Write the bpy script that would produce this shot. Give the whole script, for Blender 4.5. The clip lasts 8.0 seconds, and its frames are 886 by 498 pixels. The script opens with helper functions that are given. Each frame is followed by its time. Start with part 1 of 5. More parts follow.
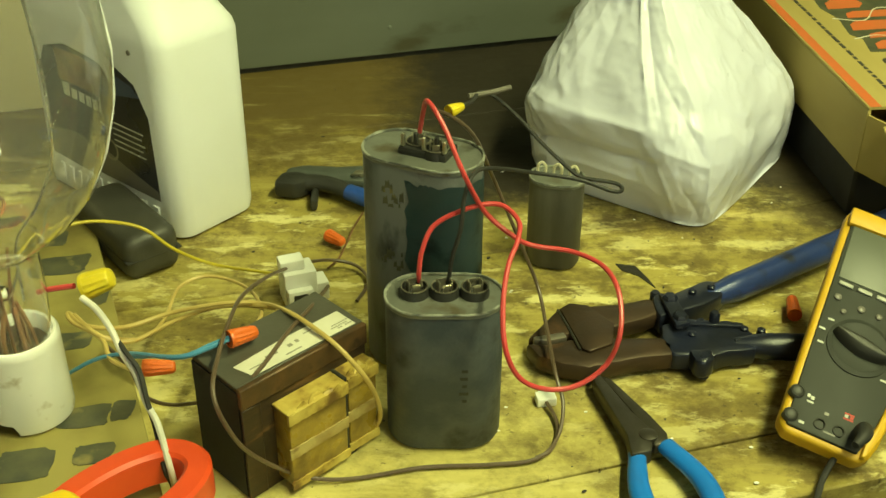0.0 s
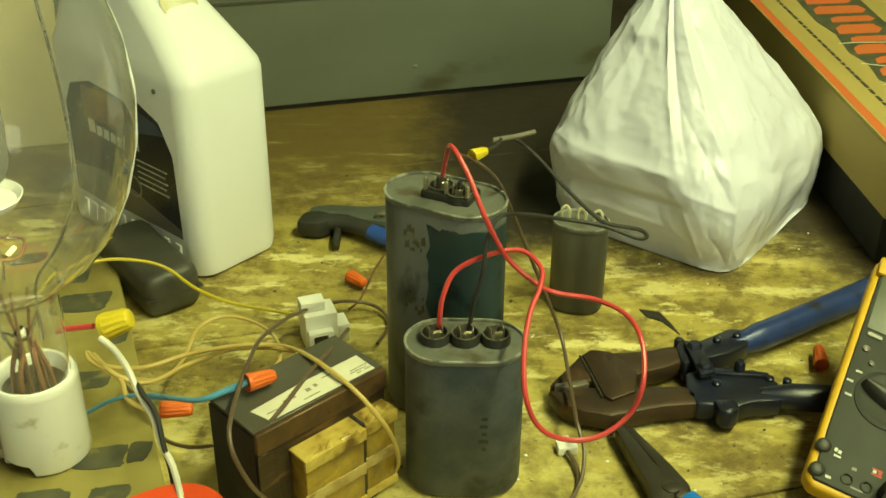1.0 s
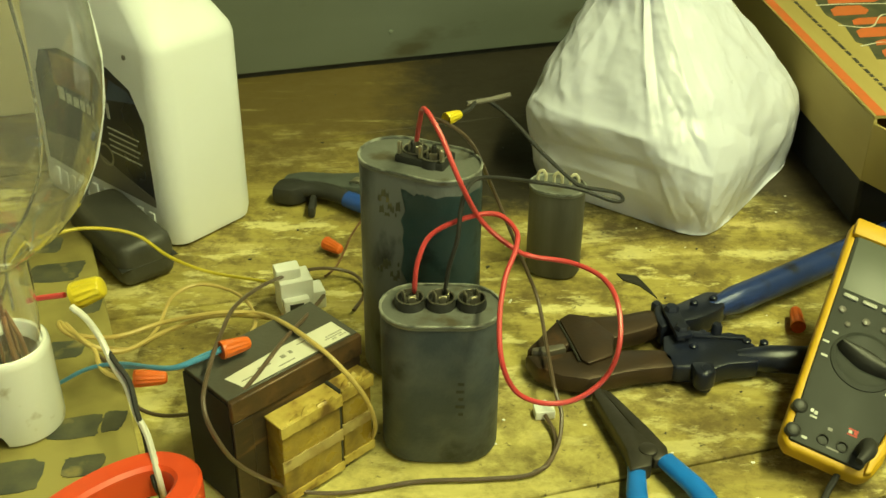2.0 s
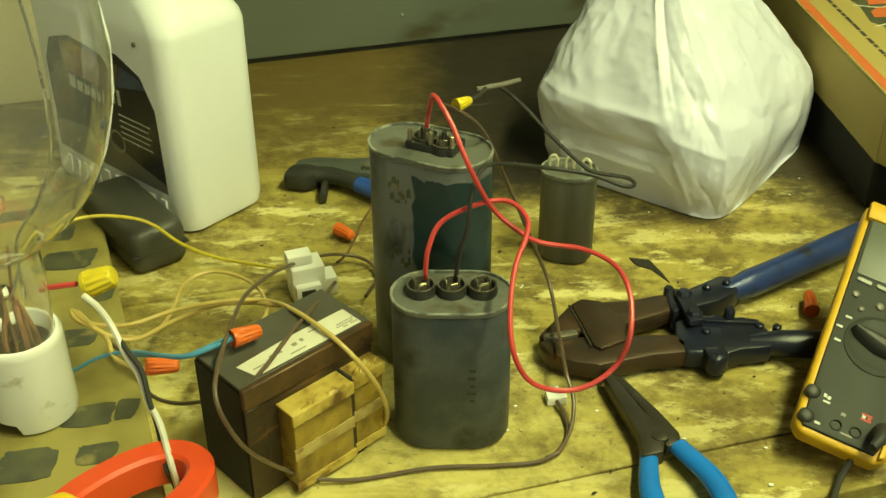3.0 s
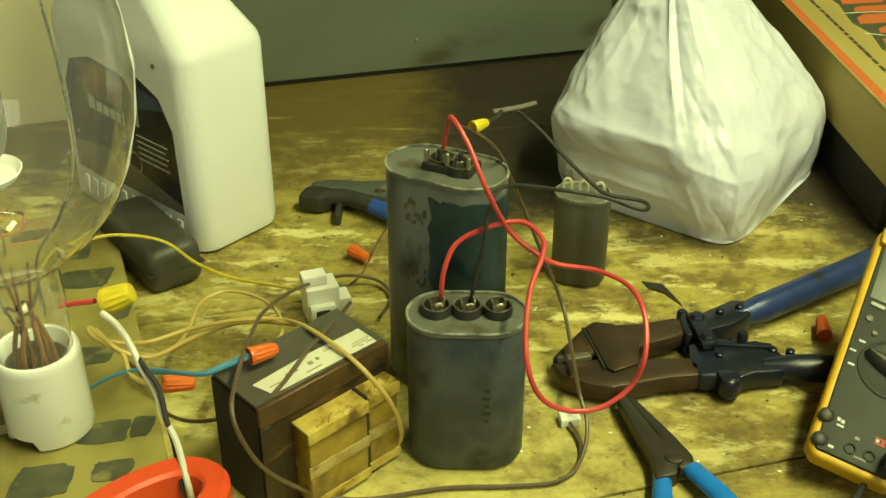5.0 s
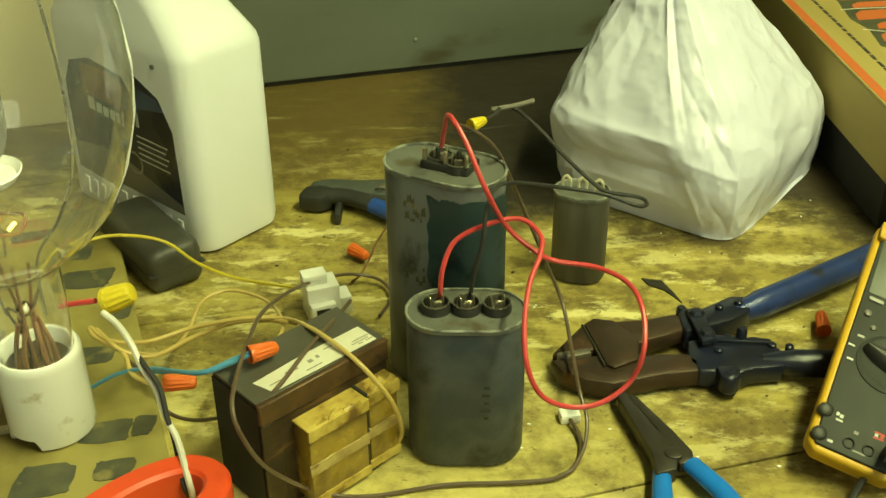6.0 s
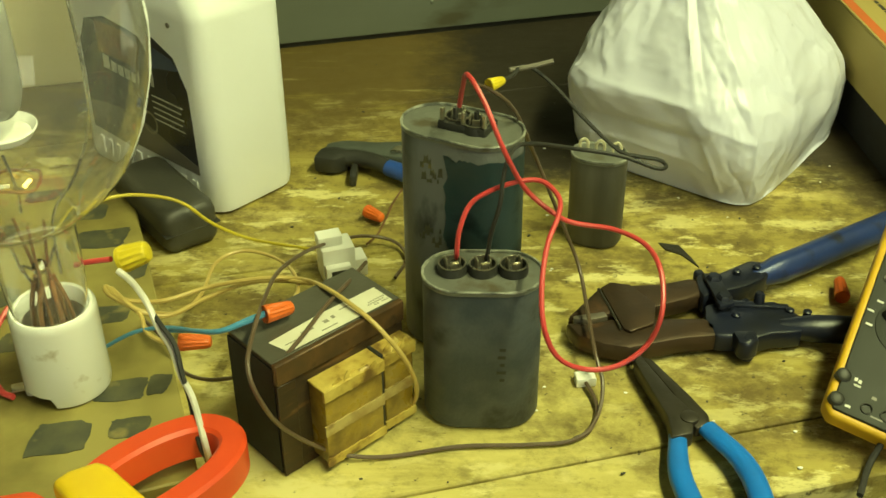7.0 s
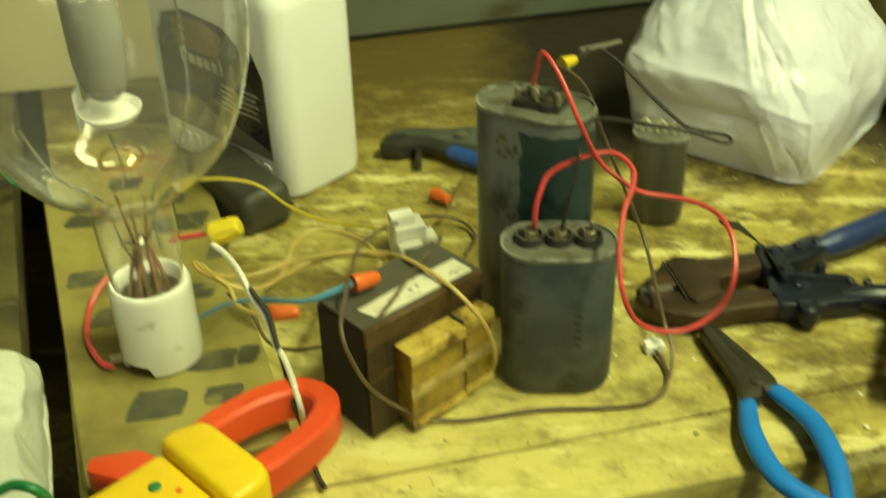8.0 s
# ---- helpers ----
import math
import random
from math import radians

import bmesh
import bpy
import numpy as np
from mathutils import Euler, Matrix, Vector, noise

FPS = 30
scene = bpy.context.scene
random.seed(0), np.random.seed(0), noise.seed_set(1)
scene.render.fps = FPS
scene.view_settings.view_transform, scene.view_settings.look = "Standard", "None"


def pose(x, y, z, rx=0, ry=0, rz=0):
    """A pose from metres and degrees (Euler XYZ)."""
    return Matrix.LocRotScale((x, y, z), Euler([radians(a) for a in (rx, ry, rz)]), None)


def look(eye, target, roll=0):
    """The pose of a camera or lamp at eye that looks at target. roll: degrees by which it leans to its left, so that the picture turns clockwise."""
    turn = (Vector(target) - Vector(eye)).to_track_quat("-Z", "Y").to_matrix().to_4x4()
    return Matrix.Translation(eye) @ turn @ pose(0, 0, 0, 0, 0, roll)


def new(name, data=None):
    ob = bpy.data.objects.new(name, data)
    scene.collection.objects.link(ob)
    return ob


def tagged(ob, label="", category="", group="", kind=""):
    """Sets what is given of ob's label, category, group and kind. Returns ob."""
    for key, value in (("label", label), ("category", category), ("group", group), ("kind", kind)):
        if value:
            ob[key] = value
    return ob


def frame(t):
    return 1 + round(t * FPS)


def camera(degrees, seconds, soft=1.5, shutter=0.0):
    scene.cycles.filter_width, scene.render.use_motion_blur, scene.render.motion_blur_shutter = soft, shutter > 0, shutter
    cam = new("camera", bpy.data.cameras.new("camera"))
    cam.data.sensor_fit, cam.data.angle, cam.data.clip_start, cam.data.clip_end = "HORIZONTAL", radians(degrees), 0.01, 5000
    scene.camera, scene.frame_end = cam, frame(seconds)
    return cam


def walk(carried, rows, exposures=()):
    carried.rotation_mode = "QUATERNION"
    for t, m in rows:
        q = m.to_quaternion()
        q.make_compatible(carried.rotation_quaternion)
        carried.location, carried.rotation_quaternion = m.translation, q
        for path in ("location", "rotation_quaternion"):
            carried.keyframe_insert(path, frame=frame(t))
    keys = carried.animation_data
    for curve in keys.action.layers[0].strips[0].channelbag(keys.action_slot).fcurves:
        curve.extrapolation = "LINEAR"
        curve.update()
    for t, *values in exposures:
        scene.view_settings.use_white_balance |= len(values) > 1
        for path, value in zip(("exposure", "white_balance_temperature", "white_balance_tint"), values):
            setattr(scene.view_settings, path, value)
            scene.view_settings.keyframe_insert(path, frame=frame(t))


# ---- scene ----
cam = camera(42.2, 8.0, shutter=0.38)
PATH = [
    (0, (-0.004, -0.671, 0.515), (0.038, 1.029, -0.538), 0.4),
    (0.2, (-0.0052, -0.6758, 0.5162), (0.0282, 1.032, -0.5242), 0.39),
    (0.3, (-0.0058, -0.6782, 0.5168), (0.0205, 1.035, -0.5148), 0.41),
    (0.5, (-0.007, -0.683, 0.518), (0.015, 1.026, -0.522), 0.5),
    (0.7, (-0.005, -0.6742, 0.518), (0.011, 1.0215, -0.5424), 0.49),
    (0.8, (-0.004, -0.6698, 0.518), (0.0081, 1.0361, -0.5259), 0.33),
    (1, (-0.002, -0.661, 0.518), (-0.003, 1.069, -0.486), 0.5),
    (1.2, (-0.0004, -0.657, 0.516), (0.0109, 1.0745, -0.4848), 0.58),
    (1.3, (0.0004, -0.655, 0.515), (0.029, 1.0701, -0.4966), 0.59),
    (1.5, (0.002, -0.651, 0.513), (0.05, 1.07, -0.504), 0.7),
    (1.7, (0.002, -0.6538, 0.5126), (0.0562, 1.0624, -0.5129), 0.82),
    (1.8, (0.002, -0.6552, 0.5124), (0.0456, 1.0525, -0.5278), 0.84),
    (2, (0.002, -0.658, 0.512), (0.034, 1.045, -0.536), 0.5),
    (2.2, (0.0025, -0.6574, 0.5125), (0.0211, 1.0371, -0.5498), 0.29),
    (3.3, (0.005, -0.654, 0.515), (0.006, 1.031, -0.563), -0.5),
    (3.5, (0.002, -0.66, 0.511), (-0.002, 1.035, -0.55), -0.7),
    (3.7, (0.0012, -0.6584, 0.511), (-0.0022, 1.0361, -0.5514), -0.87),
    (3.8, (0.0008, -0.6576, 0.511), (0.0013, 1.0386, -0.5487), -0.78),
    (4, (0.0, -0.656, 0.511), (0.006, 1.04, -0.548), -0.6),
    (4.2, (-0.0008, -0.6576, 0.5122), (0.0046, 1.0407, -0.5441), 0.07),
    (4.3, (-0.0012, -0.6584, 0.5128), (0.0045, 1.0417, -0.5406), 0.12),
    (4.5, (-0.002, -0.66, 0.514), (-0.003, 1.044, -0.533), 0.2),
    (4.7, (-0.0015, -0.6605, 0.514), (-0.0051, 1.0485, -0.5248), 0.16),
    (5.8, (0.0015, -0.6635, 0.514), (-0.0114, 1.0471, -0.5222), -0.58),
    (6, (0.002, -0.664, 0.514), (-0.01, 1.046, -0.523), -0.5),
    (6.2, (0.002, -0.6632, 0.5136), (-0.0071, 1.0442, -0.5278), -0.71),
    (6.3, (0.002, -0.6628, 0.5134), (-0.0055, 1.0435, -0.53), -0.74),
    (6.5, (0.002, -0.662, 0.513), (-0.012, 1.042, -0.535), -0.8),
    (6.7, (0.0008, -0.662, 0.511), (-0.0118, 1.0428, -0.5346), -0.84),
    (6.8, (0.0002, -0.662, 0.51), (-0.0209, 1.0297, -0.5566), -0.65),
    (7, (-0.001, -0.662, 0.508), (-0.034, 1.018, -0.577), -0.4),
    (7.1, (-0.0048, -0.667, 0.5094), (-0.0409, 1.0117, -0.5772), -0.01),
    (7.2, (-0.0086, -0.672, 0.5108), (-0.0477, 1.0109, -0.5692), 0.38),
    (7.3, (-0.0124, -0.677, 0.5122), (-0.0462, 1.0101, -0.5613), 0.4),
    (7.4, (-0.0162, -0.682, 0.5136), (-0.0618, 1.0081, -0.5548), 0.45),
    (7.5, (-0.02, -0.687, 0.515), (-0.14, 1.018, -0.524), -2.0),
    (7.6, (-0.0228, -0.6904, 0.5138), (-0.1778, 1.0253, -0.5023), -2.95),
    (7.7, (-0.0256, -0.6938, 0.5126), (-0.203, 1.0233, -0.4974), -3.17),
    (7.8, (-0.0284, -0.6972, 0.5114), (-0.1655, 1.0068, -0.5267), -2.49),
    (7.9, (-0.0312, -0.7006, 0.5102), (-0.1491, 1.0025, -0.5316), -2.36),
    (8, (-0.034, -0.704, 0.509), (-0.113, 0.98, -0.567), -1.9),
]
walk(cam, [(t, look(eye, target, roll)) for t, eye, target, roll in PATH])

# ---- world and lights ----
world = bpy.data.worlds.new("world")
scene.world = world
world.use_nodes = True
world.node_tree.nodes["Background"].inputs[0].default_value = (0.7, 0.86, 0.40, 1)
world.node_tree.nodes["Background"].inputs[1].default_value = 0.005
scene.view_settings.exposure = 0.0
TUBE = (0.85, 0.92, 0.385)


def tube_lamp(x, y, z, yaw, watts, sx=1.2, sy=0.12):
    d = bpy.data.lights.new("tube_light", "AREA")
    d.shape, d.size, d.size_y, d.energy, d.color = "RECTANGLE", sx, sy, watts, TUBE
    ob = new("tube_light", d)
    ob.matrix_world = pose(x, y, z, 0, 0, yaw)
    return ob


tube_lamp(0.64, -0.40, 1.52, 80, 39)
tube_lamp(0.95, -1.5, 1.52, 80, 5)

# ---- materials ----


def material(name, base, second=None, rough=0.6, metal=0.0, scale=60.0, bump=0.15, fine=400.0, stain=None, stain_scale=9.0, stain_at=0.6, spread=0.5, coat=0.0, stretch=(1, 1, 1)):
    """Base colour broken up by two noises, with a stain colour at a third scale, and fine relief."""
    m = bpy.data.materials.new(name)
    m.use_nodes = True
    nt = m.node_tree
    b = nt.nodes["Principled BSDF"]
    co = nt.nodes.new("ShaderNodeTexCoord")
    mp = nt.nodes.new("ShaderNodeMapping")
    mp.inputs["Scale"].default_value = stretch
    nt.links.new(co.outputs["Object"], mp.inputs["Vector"])

    def noise_node(s, detail=5.0):
        n = nt.nodes.new("ShaderNodeTexNoise")
        n.inputs["Scale"].default_value, n.inputs["Detail"].default_value = s, detail
        nt.links.new(mp.outputs[0], n.inputs["Vector"])
        return n

    def ramp(src, lo, hi):
        r = nt.nodes.new("ShaderNodeMapRange")
        r.inputs["From Min"].default_value, r.inputs["From Max"].default_value = lo, hi
        nt.links.new(src, r.inputs["Value"])
        return r.outputs[0]

    def mix(fac, a, c):
        x = nt.nodes.new("ShaderNodeMix")
        x.data_type = "RGBA"
        nt.links.new(fac, x.inputs[0])
        for sock, v in ((x.inputs[6], a), (x.inputs[7], c)):
            if isinstance(v, tuple):
                sock.default_value = (*v, 1)
            else:
                nt.links.new(v, sock)
        return x.outputs[2]

    second = second or tuple(c * 0.7 for c in base)
    n1, n2 = noise_node(scale), noise_node(fine, 3.0)
    col = mix(ramp(n1.outputs["Fac"], 0.5 - spread / 2, 0.5 + spread / 2), base, second)
    if stain:
        n3 = noise_node(stain_scale, 7.0)
        col = mix(ramp(n3.outputs["Fac"], stain_at, stain_at + 0.12), col, stain)
    nt.links.new(col, b.inputs["Base Color"])
    b.inputs["Metallic"].default_value = metal
    rr = nt.nodes.new("ShaderNodeMapRange")
    rr.inputs["To Min"].default_value, rr.inputs["To Max"].default_value = max(0.02, rough - 0.12), min(1, rough + 0.12)
    nt.links.new(n1.outputs["Fac"], rr.inputs["Value"])
    nt.links.new(rr.outputs[0], b.inputs["Roughness"])
    b.inputs["Coat Weight"].default_value = coat
    if bump:
        bp = nt.nodes.new("ShaderNodeBump")
        bp.inputs["Strength"].default_value, bp.inputs["Distance"].default_value = bump, 0.001
        nt.links.new(n2.outputs["Fac"], bp.inputs["Height"])
        nt.links.new(bp.outputs[0], b.inputs["Normal"])
    return m


def glass_material(name, colour=(1, 1, 1), rough=0.0, ior=1.45):
    m = bpy.data.materials.new(name)
    m.use_nodes = True
    b = m.node_tree.nodes["Principled BSDF"]
    b.inputs["Base Color"].default_value = (*colour, 1)
    b.inputs["Transmission Weight"].default_value, b.inputs["Roughness"].default_value, b.inputs["IOR"].default_value = 1, rough, ior
    return m


def bench_material():
    """Worn, oily work-bench boards: grain along x, pale scuffs, brown and black stains."""
    m = bpy.data.materials.new("bench_wood")
    m.use_nodes = True
    nt = m.node_tree
    b = nt.nodes["Principled BSDF"]
    geo = nt.nodes.new("ShaderNodeNewGeometry")

    def noise_node(sc, stretch, detail=6.0, rough=0.6, turn=-15):
        mp = nt.nodes.new("ShaderNodeMapping")
        mp.inputs["Rotation"].default_value[2] = radians(turn)
        mp.inputs["Scale"].default_value = stretch
        n = nt.nodes.new("ShaderNodeTexNoise")
        n.inputs["Scale"].default_value, n.inputs["Detail"].default_value, n.inputs["Roughness"].default_value = sc, detail, rough
        nt.links.new(geo.outputs["Position"], mp.inputs["Vector"])
        nt.links.new(mp.outputs[0], n.inputs["Vector"])
        return n.outputs["Fac"]

    def ramp(src, lo, hi):
        r = nt.nodes.new("ShaderNodeMapRange")
        r.inputs["From Min"].default_value, r.inputs["From Max"].default_value = lo, hi
        nt.links.new(src, r.inputs["Value"])
        return r.outputs[0]

    def mix(fac, a, c):
        x = nt.nodes.new("ShaderNodeMix")
        x.data_type = "RGBA"
        nt.links.new(fac, x.inputs[0])
        for sock, v in ((x.inputs[6], a), (x.inputs[7], c)):
            if isinstance(v, tuple):
                sock.default_value = (*v, 1)
            else:
                nt.links.new(v, sock)
        return x.outputs[2]

    def times(a, c):
        x = nt.nodes.new("ShaderNodeMath")
        x.operation = "MULTIPLY"
        nt.links.new(a, x.inputs[0])
        nt.links.new(c, x.inputs[1])
        return x.outputs[0]

    grain = noise_node(60, (0.10, 1, 1))
    broad = noise_node(5, (0.7, 1, 1))
    blot = noise_node(10, (0.8, 1, 1), 12, 0.74)
    blot2 = noise_node(24, (1, 1, 1), 10, 0.78, 40)
    speck = noise_node(120, (1, 1, 1), 4, 0.7)
    streak = noise_node(16, (0.16, 1, 1), 9, 0.7)
    sep = nt.nodes.new("ShaderNodeSeparateXYZ")
    nt.links.new(geo.outputs["Position"], sep.inputs[0])

    def blend(k, src, axis):
        """axis + k * src, a ragged version of that axis."""
        add = nt.nodes.new("ShaderNodeMath")
        add.operation = "MULTIPLY_ADD"
        nt.links.new(src, add.inputs[0])
        add.inputs[1].default_value = k
        nt.links.new(sep.outputs[axis], add.inputs[2])
        return add.outputs[0]

    scuff = noise_node(26, (0.45, 1, 1), 9, 0.72, -22)
    mottle = noise_node(34, (0.8, 1, 1), 8, 0.68, 10)
    col = mix(ramp(broad, 0.36, 0.64), (0.47, 0.385, 0.092), (0.29, 0.228, 0.048))
    col = mix(ramp(grain, 0.45, 0.95), col, (0.22, 0.155, 0.045))
    # a pale streaky strip along the front, fading out to the right
    worn = times(times(ramp(blend(0.45, blot2, "Y"), 0.26, 0.10), ramp(blend(0.3, blot2, "X"), 0.34, 0.18)), ramp(streak, 0.25, 0.44))
    col = mix(ramp(streak, 0.52, 0.66), col, (0.58, 0.48, 0.18))
    col = mix(ramp(mottle, 0.49, 0.60), col, (0.185, 0.138, 0.032))
    col = mix(ramp(blot, 0.48, 0.60), col, (0.145, 0.103, 0.027))
    col = mix(ramp(blot2, 0.53, 0.70), col, (0.105, 0.074, 0.022))
    col = mix(times(worn, ramp(mottle, 0.80, 0.50)), col, (0.62, 0.53, 0.175))
    col = mix(times(ramp(scuff, 0.53, 0.585), ramp(broad, 0.66, 0.44)), col, (0.70, 0.62, 0.27))
    col = mix(times(ramp(speck, 0.61, 0.69), ramp(blot, 0.43, 0.55)), col, (0.045, 0.034, 0.014))
    # the old oil stain towards the back of the bench, with a ragged border
    ragged = blend(0.30, blot, "Y")
    back = times(ramp(ragged, 0.40, 0.56), ramp(grain, 0.15, 0.45))
    col = mix(back, col, (0.135, 0.092, 0.022))
    # near-black part: oil stain with the shade around the bag painted in
    soak_shade = times(ramp(ragged, 0.345, 0.43), ramp(blend(0.15, blot2, "X"), 0.015, 0.09))
    col = mix(soak_shade, col, (0.024, 0.0175, 0.009))
    # a second brown oily patch, with the shade under the carton's side painted in
    carton_soak_shade = times(ramp(blend(0.30, blot, "Y"), 0.27, 0.34), ramp(blend(0.15, blot2, "X"), 0.37, 0.45))
    col = mix(carton_soak_shade, col, (0.060, 0.043, 0.017))
    nt.links.new(col, b.inputs["Base Color"])
    nt.links.new(ramp(blot, -0.2, 0.75), b.inputs["Roughness"])
    bp = nt.nodes.new("ShaderNodeBump")
    bp.inputs["Strength"].default_value, bp.inputs["Distance"].default_value = 0.5, 0.0012
    nt.links.new(grain, bp.inputs["Height"])
    nt.links.new(bp.outputs[0], b.inputs["Normal"])
    return m


def camo_material():
    """Painted board: tan ground with grey-green rounded patches, scuffed."""
    m = bpy.data.materials.new("camo_paint")
    m.use_nodes = True
    nt = m.node_tree
    b = nt.nodes["Principled BSDF"]
    geo = nt.nodes.new("ShaderNodeNewGeometry")
    n2 = nt.nodes.new("ShaderNodeTexNoise")
    n2.inputs["Scale"].default_value, n2.inputs["Detail"].default_value = 14, 8
    nt.links.new(geo.outputs["Position"], n2.inputs["Vector"])
    r2 = nt.nodes.new("ShaderNodeMapRange")
    r2.inputs["From Min"].default_value, r2.inputs["From Max"].default_value = 0.42, 0.68
    nt.links.new(n2.outputs["Fac"], r2.inputs["Value"])
    y = nt.nodes.new("ShaderNodeMix")
    y.data_type = "RGBA"
    nt.links.new(r2.outputs[0], y.inputs[0])
    y.inputs[6].default_value, y.inputs[7].default_value = (0.34, 0.285, 0.085, 1), (0.13, 0.100, 0.028, 1)
    nt.links.new(y.outputs[2], b.inputs["Base Color"])
    b.inputs["Roughness"].default_value = 0.55
    return m


BENCH = bench_material()
CAMO = camo_material()
PATCH = material("patch_paint", (0.055, 0.060, 0.046), (0.11, 0.105, 0.06), 0.55, scale=50, spread=0.3, stain=(0.24, 0.20, 0.08), stain_scale=45, stain_at=0.57)
PANEL = material("panel_paint", (0.19, 0.212, 0.18), (0.145, 0.162, 0.130), 0.5, scale=7, spread=0.35, bump=0.05, stain=(0.10, 0.095, 0.06), stain_scale=16, stain_at=0.60, stretch=(0.5, 1, 1))
PLYWOOD = material("plywood", (0.70, 0.63, 0.38), (0.58, 0.50, 0.28), 0.7, scale=8, stretch=(1, 1, 0.2), stain=(0.2, 0.16, 0.08), stain_scale=6, stain_at=0.62)
DARK_PAINT = material("dark_wall_paint", (0.10, 0.10, 0.08), (0.07, 0.07, 0.055), 0.8, scale=4)
CEILING_PAINT = material("ceiling_paint", (0.25, 0.245, 0.20), None, 0.9, scale=3)
FLOOR_CONCRETE = material("concrete", (0.16, 0.15, 0.13), (0.10, 0.095, 0.08), 0.85, scale=6)
CAN = material("capacitor_paint", (0.046, 0.058, 0.074), (0.100, 0.112, 0.122), 0.5, 0.1, scale=26, spread=0.22, bump=0.3, stain=(0.030, 0.034, 0.037), stain_scale=26, stain_at=0.55)
CAN_OLD = material("old_capacitor_paint", (0.17, 0.18, 0.185), (0.055, 0.065, 0.074), 0.45, 0.15, scale=20, spread=0.2, bump=0.25, stain=(0.04, 0.045, 0.045), stain_scale=40, stain_at=0.56, stretch=(1, 1, 0.45))
CAN_GREY = material("small_capacitor_metal", (0.13, 0.125, 0.10), (0.070, 0.066, 0.052), 0.5, 0.2, scale=40, spread=0.25, stretch=(1, 1, 0.2))
LID = material("lid_metal", (0.24, 0.25, 0.22), (0.16, 0.165, 0.145), 0.4, 0.4, scale=40, stain=(0.13, 0.11, 0.07), stain_scale=45, stain_at=0.55)
RIM = material("worn_rim", (0.42, 0.43, 0.37), (0.12, 0.125, 0.115), 0.4, 0.3, scale=90, spread=0.2)
TEAL = material("teal_sleeve", (0.046, 0.105, 0.125), (0.085, 0.130, 0.140), 0.4, scale=22, spread=0.25, stain=(0.016, 0.030, 0.034), stain_scale=30, stain_at=0.56)
BLACK_PLASTIC = material("black_plastic", (0.022, 0.022, 0.02), (0.035, 0.034, 0.03), 0.5, scale=60)
BLACK_RUBBER = material("black_rubber", (0.02, 0.02, 0.019), (0.035, 0.033, 0.03), 0.6, scale=80)
TERMINAL = material("terminal_metal", (0.55, 0.52, 0.42), (0.35, 0.31, 0.22), 0.3, 0.85, scale=120)
JUG = material("jug_plastic", (0.84, 0.86, 0.93), (0.80, 0.815, 0.85), 0.42, scale=12, bump=0.03, stain=(0.66, 0.58, 0.34), stain_scale=9, stain_at=0.64)
CREAM_TERMINAL = material("cream_terminal", (0.72, 0.68, 0.50), (0.5, 0.45, 0.28), 0.4, 0.2, scale=120)
JUG_STAIN = material("stained_jug_plastic", (0.80, 0.80, 0.70), (0.62, 0.55, 0.30), 0.45, scale=30, spread=0.3, bump=0.03)
OIL_GRIME = material("oil_grime", (0.20, 0.16, 0.08), (0.42, 0.36, 0.2), 0.4, scale=70, spread=0.3)
JUG_LABEL = material("jug_label", (0.022, 0.024, 0.035), (0.03, 0.03, 0.045), 0.3, scale=10, bump=0.0)
LABEL_BAND = material("label_grey_band", (0.14, 0.13, 0.12), (0.20, 0.18, 0.16), 0.35, scale=20, bump=0)
LABEL_ORANGE = material("label_orange", (0.14, 0.08, 0.04), (0.24, 0.13, 0.06), 0.35, scale=60, bump=0)
LABEL_BLUE = material("label_blue", (0.03, 0.05, 0.12), (0.09, 0.12, 0.2), 0.35, scale=60, bump=0)
PRINT_WHITE = material("print_white", (0.62, 0.62, 0.58), None, 0.5, bump=0)
PRINT_DARK = material("print_dark", (0.05, 0.045, 0.035), None, 0.7, bump=0)
PRINT_FADED = material("faded_print", (0.34, 0.32, 0.25), None, 0.7, bump=0)
PRINT_GREEN = material("print_dark_green", (0.050, 0.058, 0.032), (0.10, 0.095, 0.05), 0.75, scale=70, spread=0.3, bump=0)
PRINT_ORANGE = material("print_orange", (0.62, 0.13, 0.03), (0.55, 0.15, 0.04), 0.7, scale=90, bump=0)
PORCELAIN = material("porcelain", (0.80, 0.81, 0.79), (0.77, 0.77, 0.72), 0.2, scale=20, bump=0.02, stain=(0.40, 0.34, 0.22), stain_scale=45, stain_at=0.63, coat=0.4)
SCREW_SHELL = material("brass_shell", (0.26, 0.19, 0.12), (0.14, 0.09, 0.06), 0.4, 0.7, scale=60)
GLASS = glass_material("bulb_glass", (1, 1, 1))
DUSTY_GLASS = glass_material("dusty_bulb_glass", (1, 1, 1))
DUSTY_GLASS.node_tree.nodes["Principled BSDF"].inputs["Transmission Weight"].default_value = 0.98
ARC = material("arc_tube_quartz", (0.15, 0.15, 0.14), (0.22, 0.22, 0.20), 0.25, scale=20, bump=0)
WHITE_COAT = material("white_oxide", (0.75, 0.75, 0.72), None, 0.7, bump=0)
WIRE_STEEL = material("support_wire", (0.60, 0.57, 0.48), None, 0.25, 0.9, bump=0)
AMBER = material("amber_clip", (0.50, 0.27, 0.06), (0.62, 0.45, 0.18), 0.25, 0.6, scale=90)
MICA = material("stem_amber", (0.22, 0.11, 0.05), (0.12, 0.06, 0.03), 0.35, scale=80)
BAG = material("bag_plastic", (0.73, 0.745, 0.92), (0.68, 0.695, 0.85), 0.32, scale=10, bump=0.3, fine=55)
BAG.node_tree.nodes["Principled BSDF"].inputs["Subsurface Weight"].default_value = 0.15
BAG.node_tree.nodes["Principled BSDF"].inputs["Subsurface Radius"].default_value = (0.01, 0.01, 0.01)
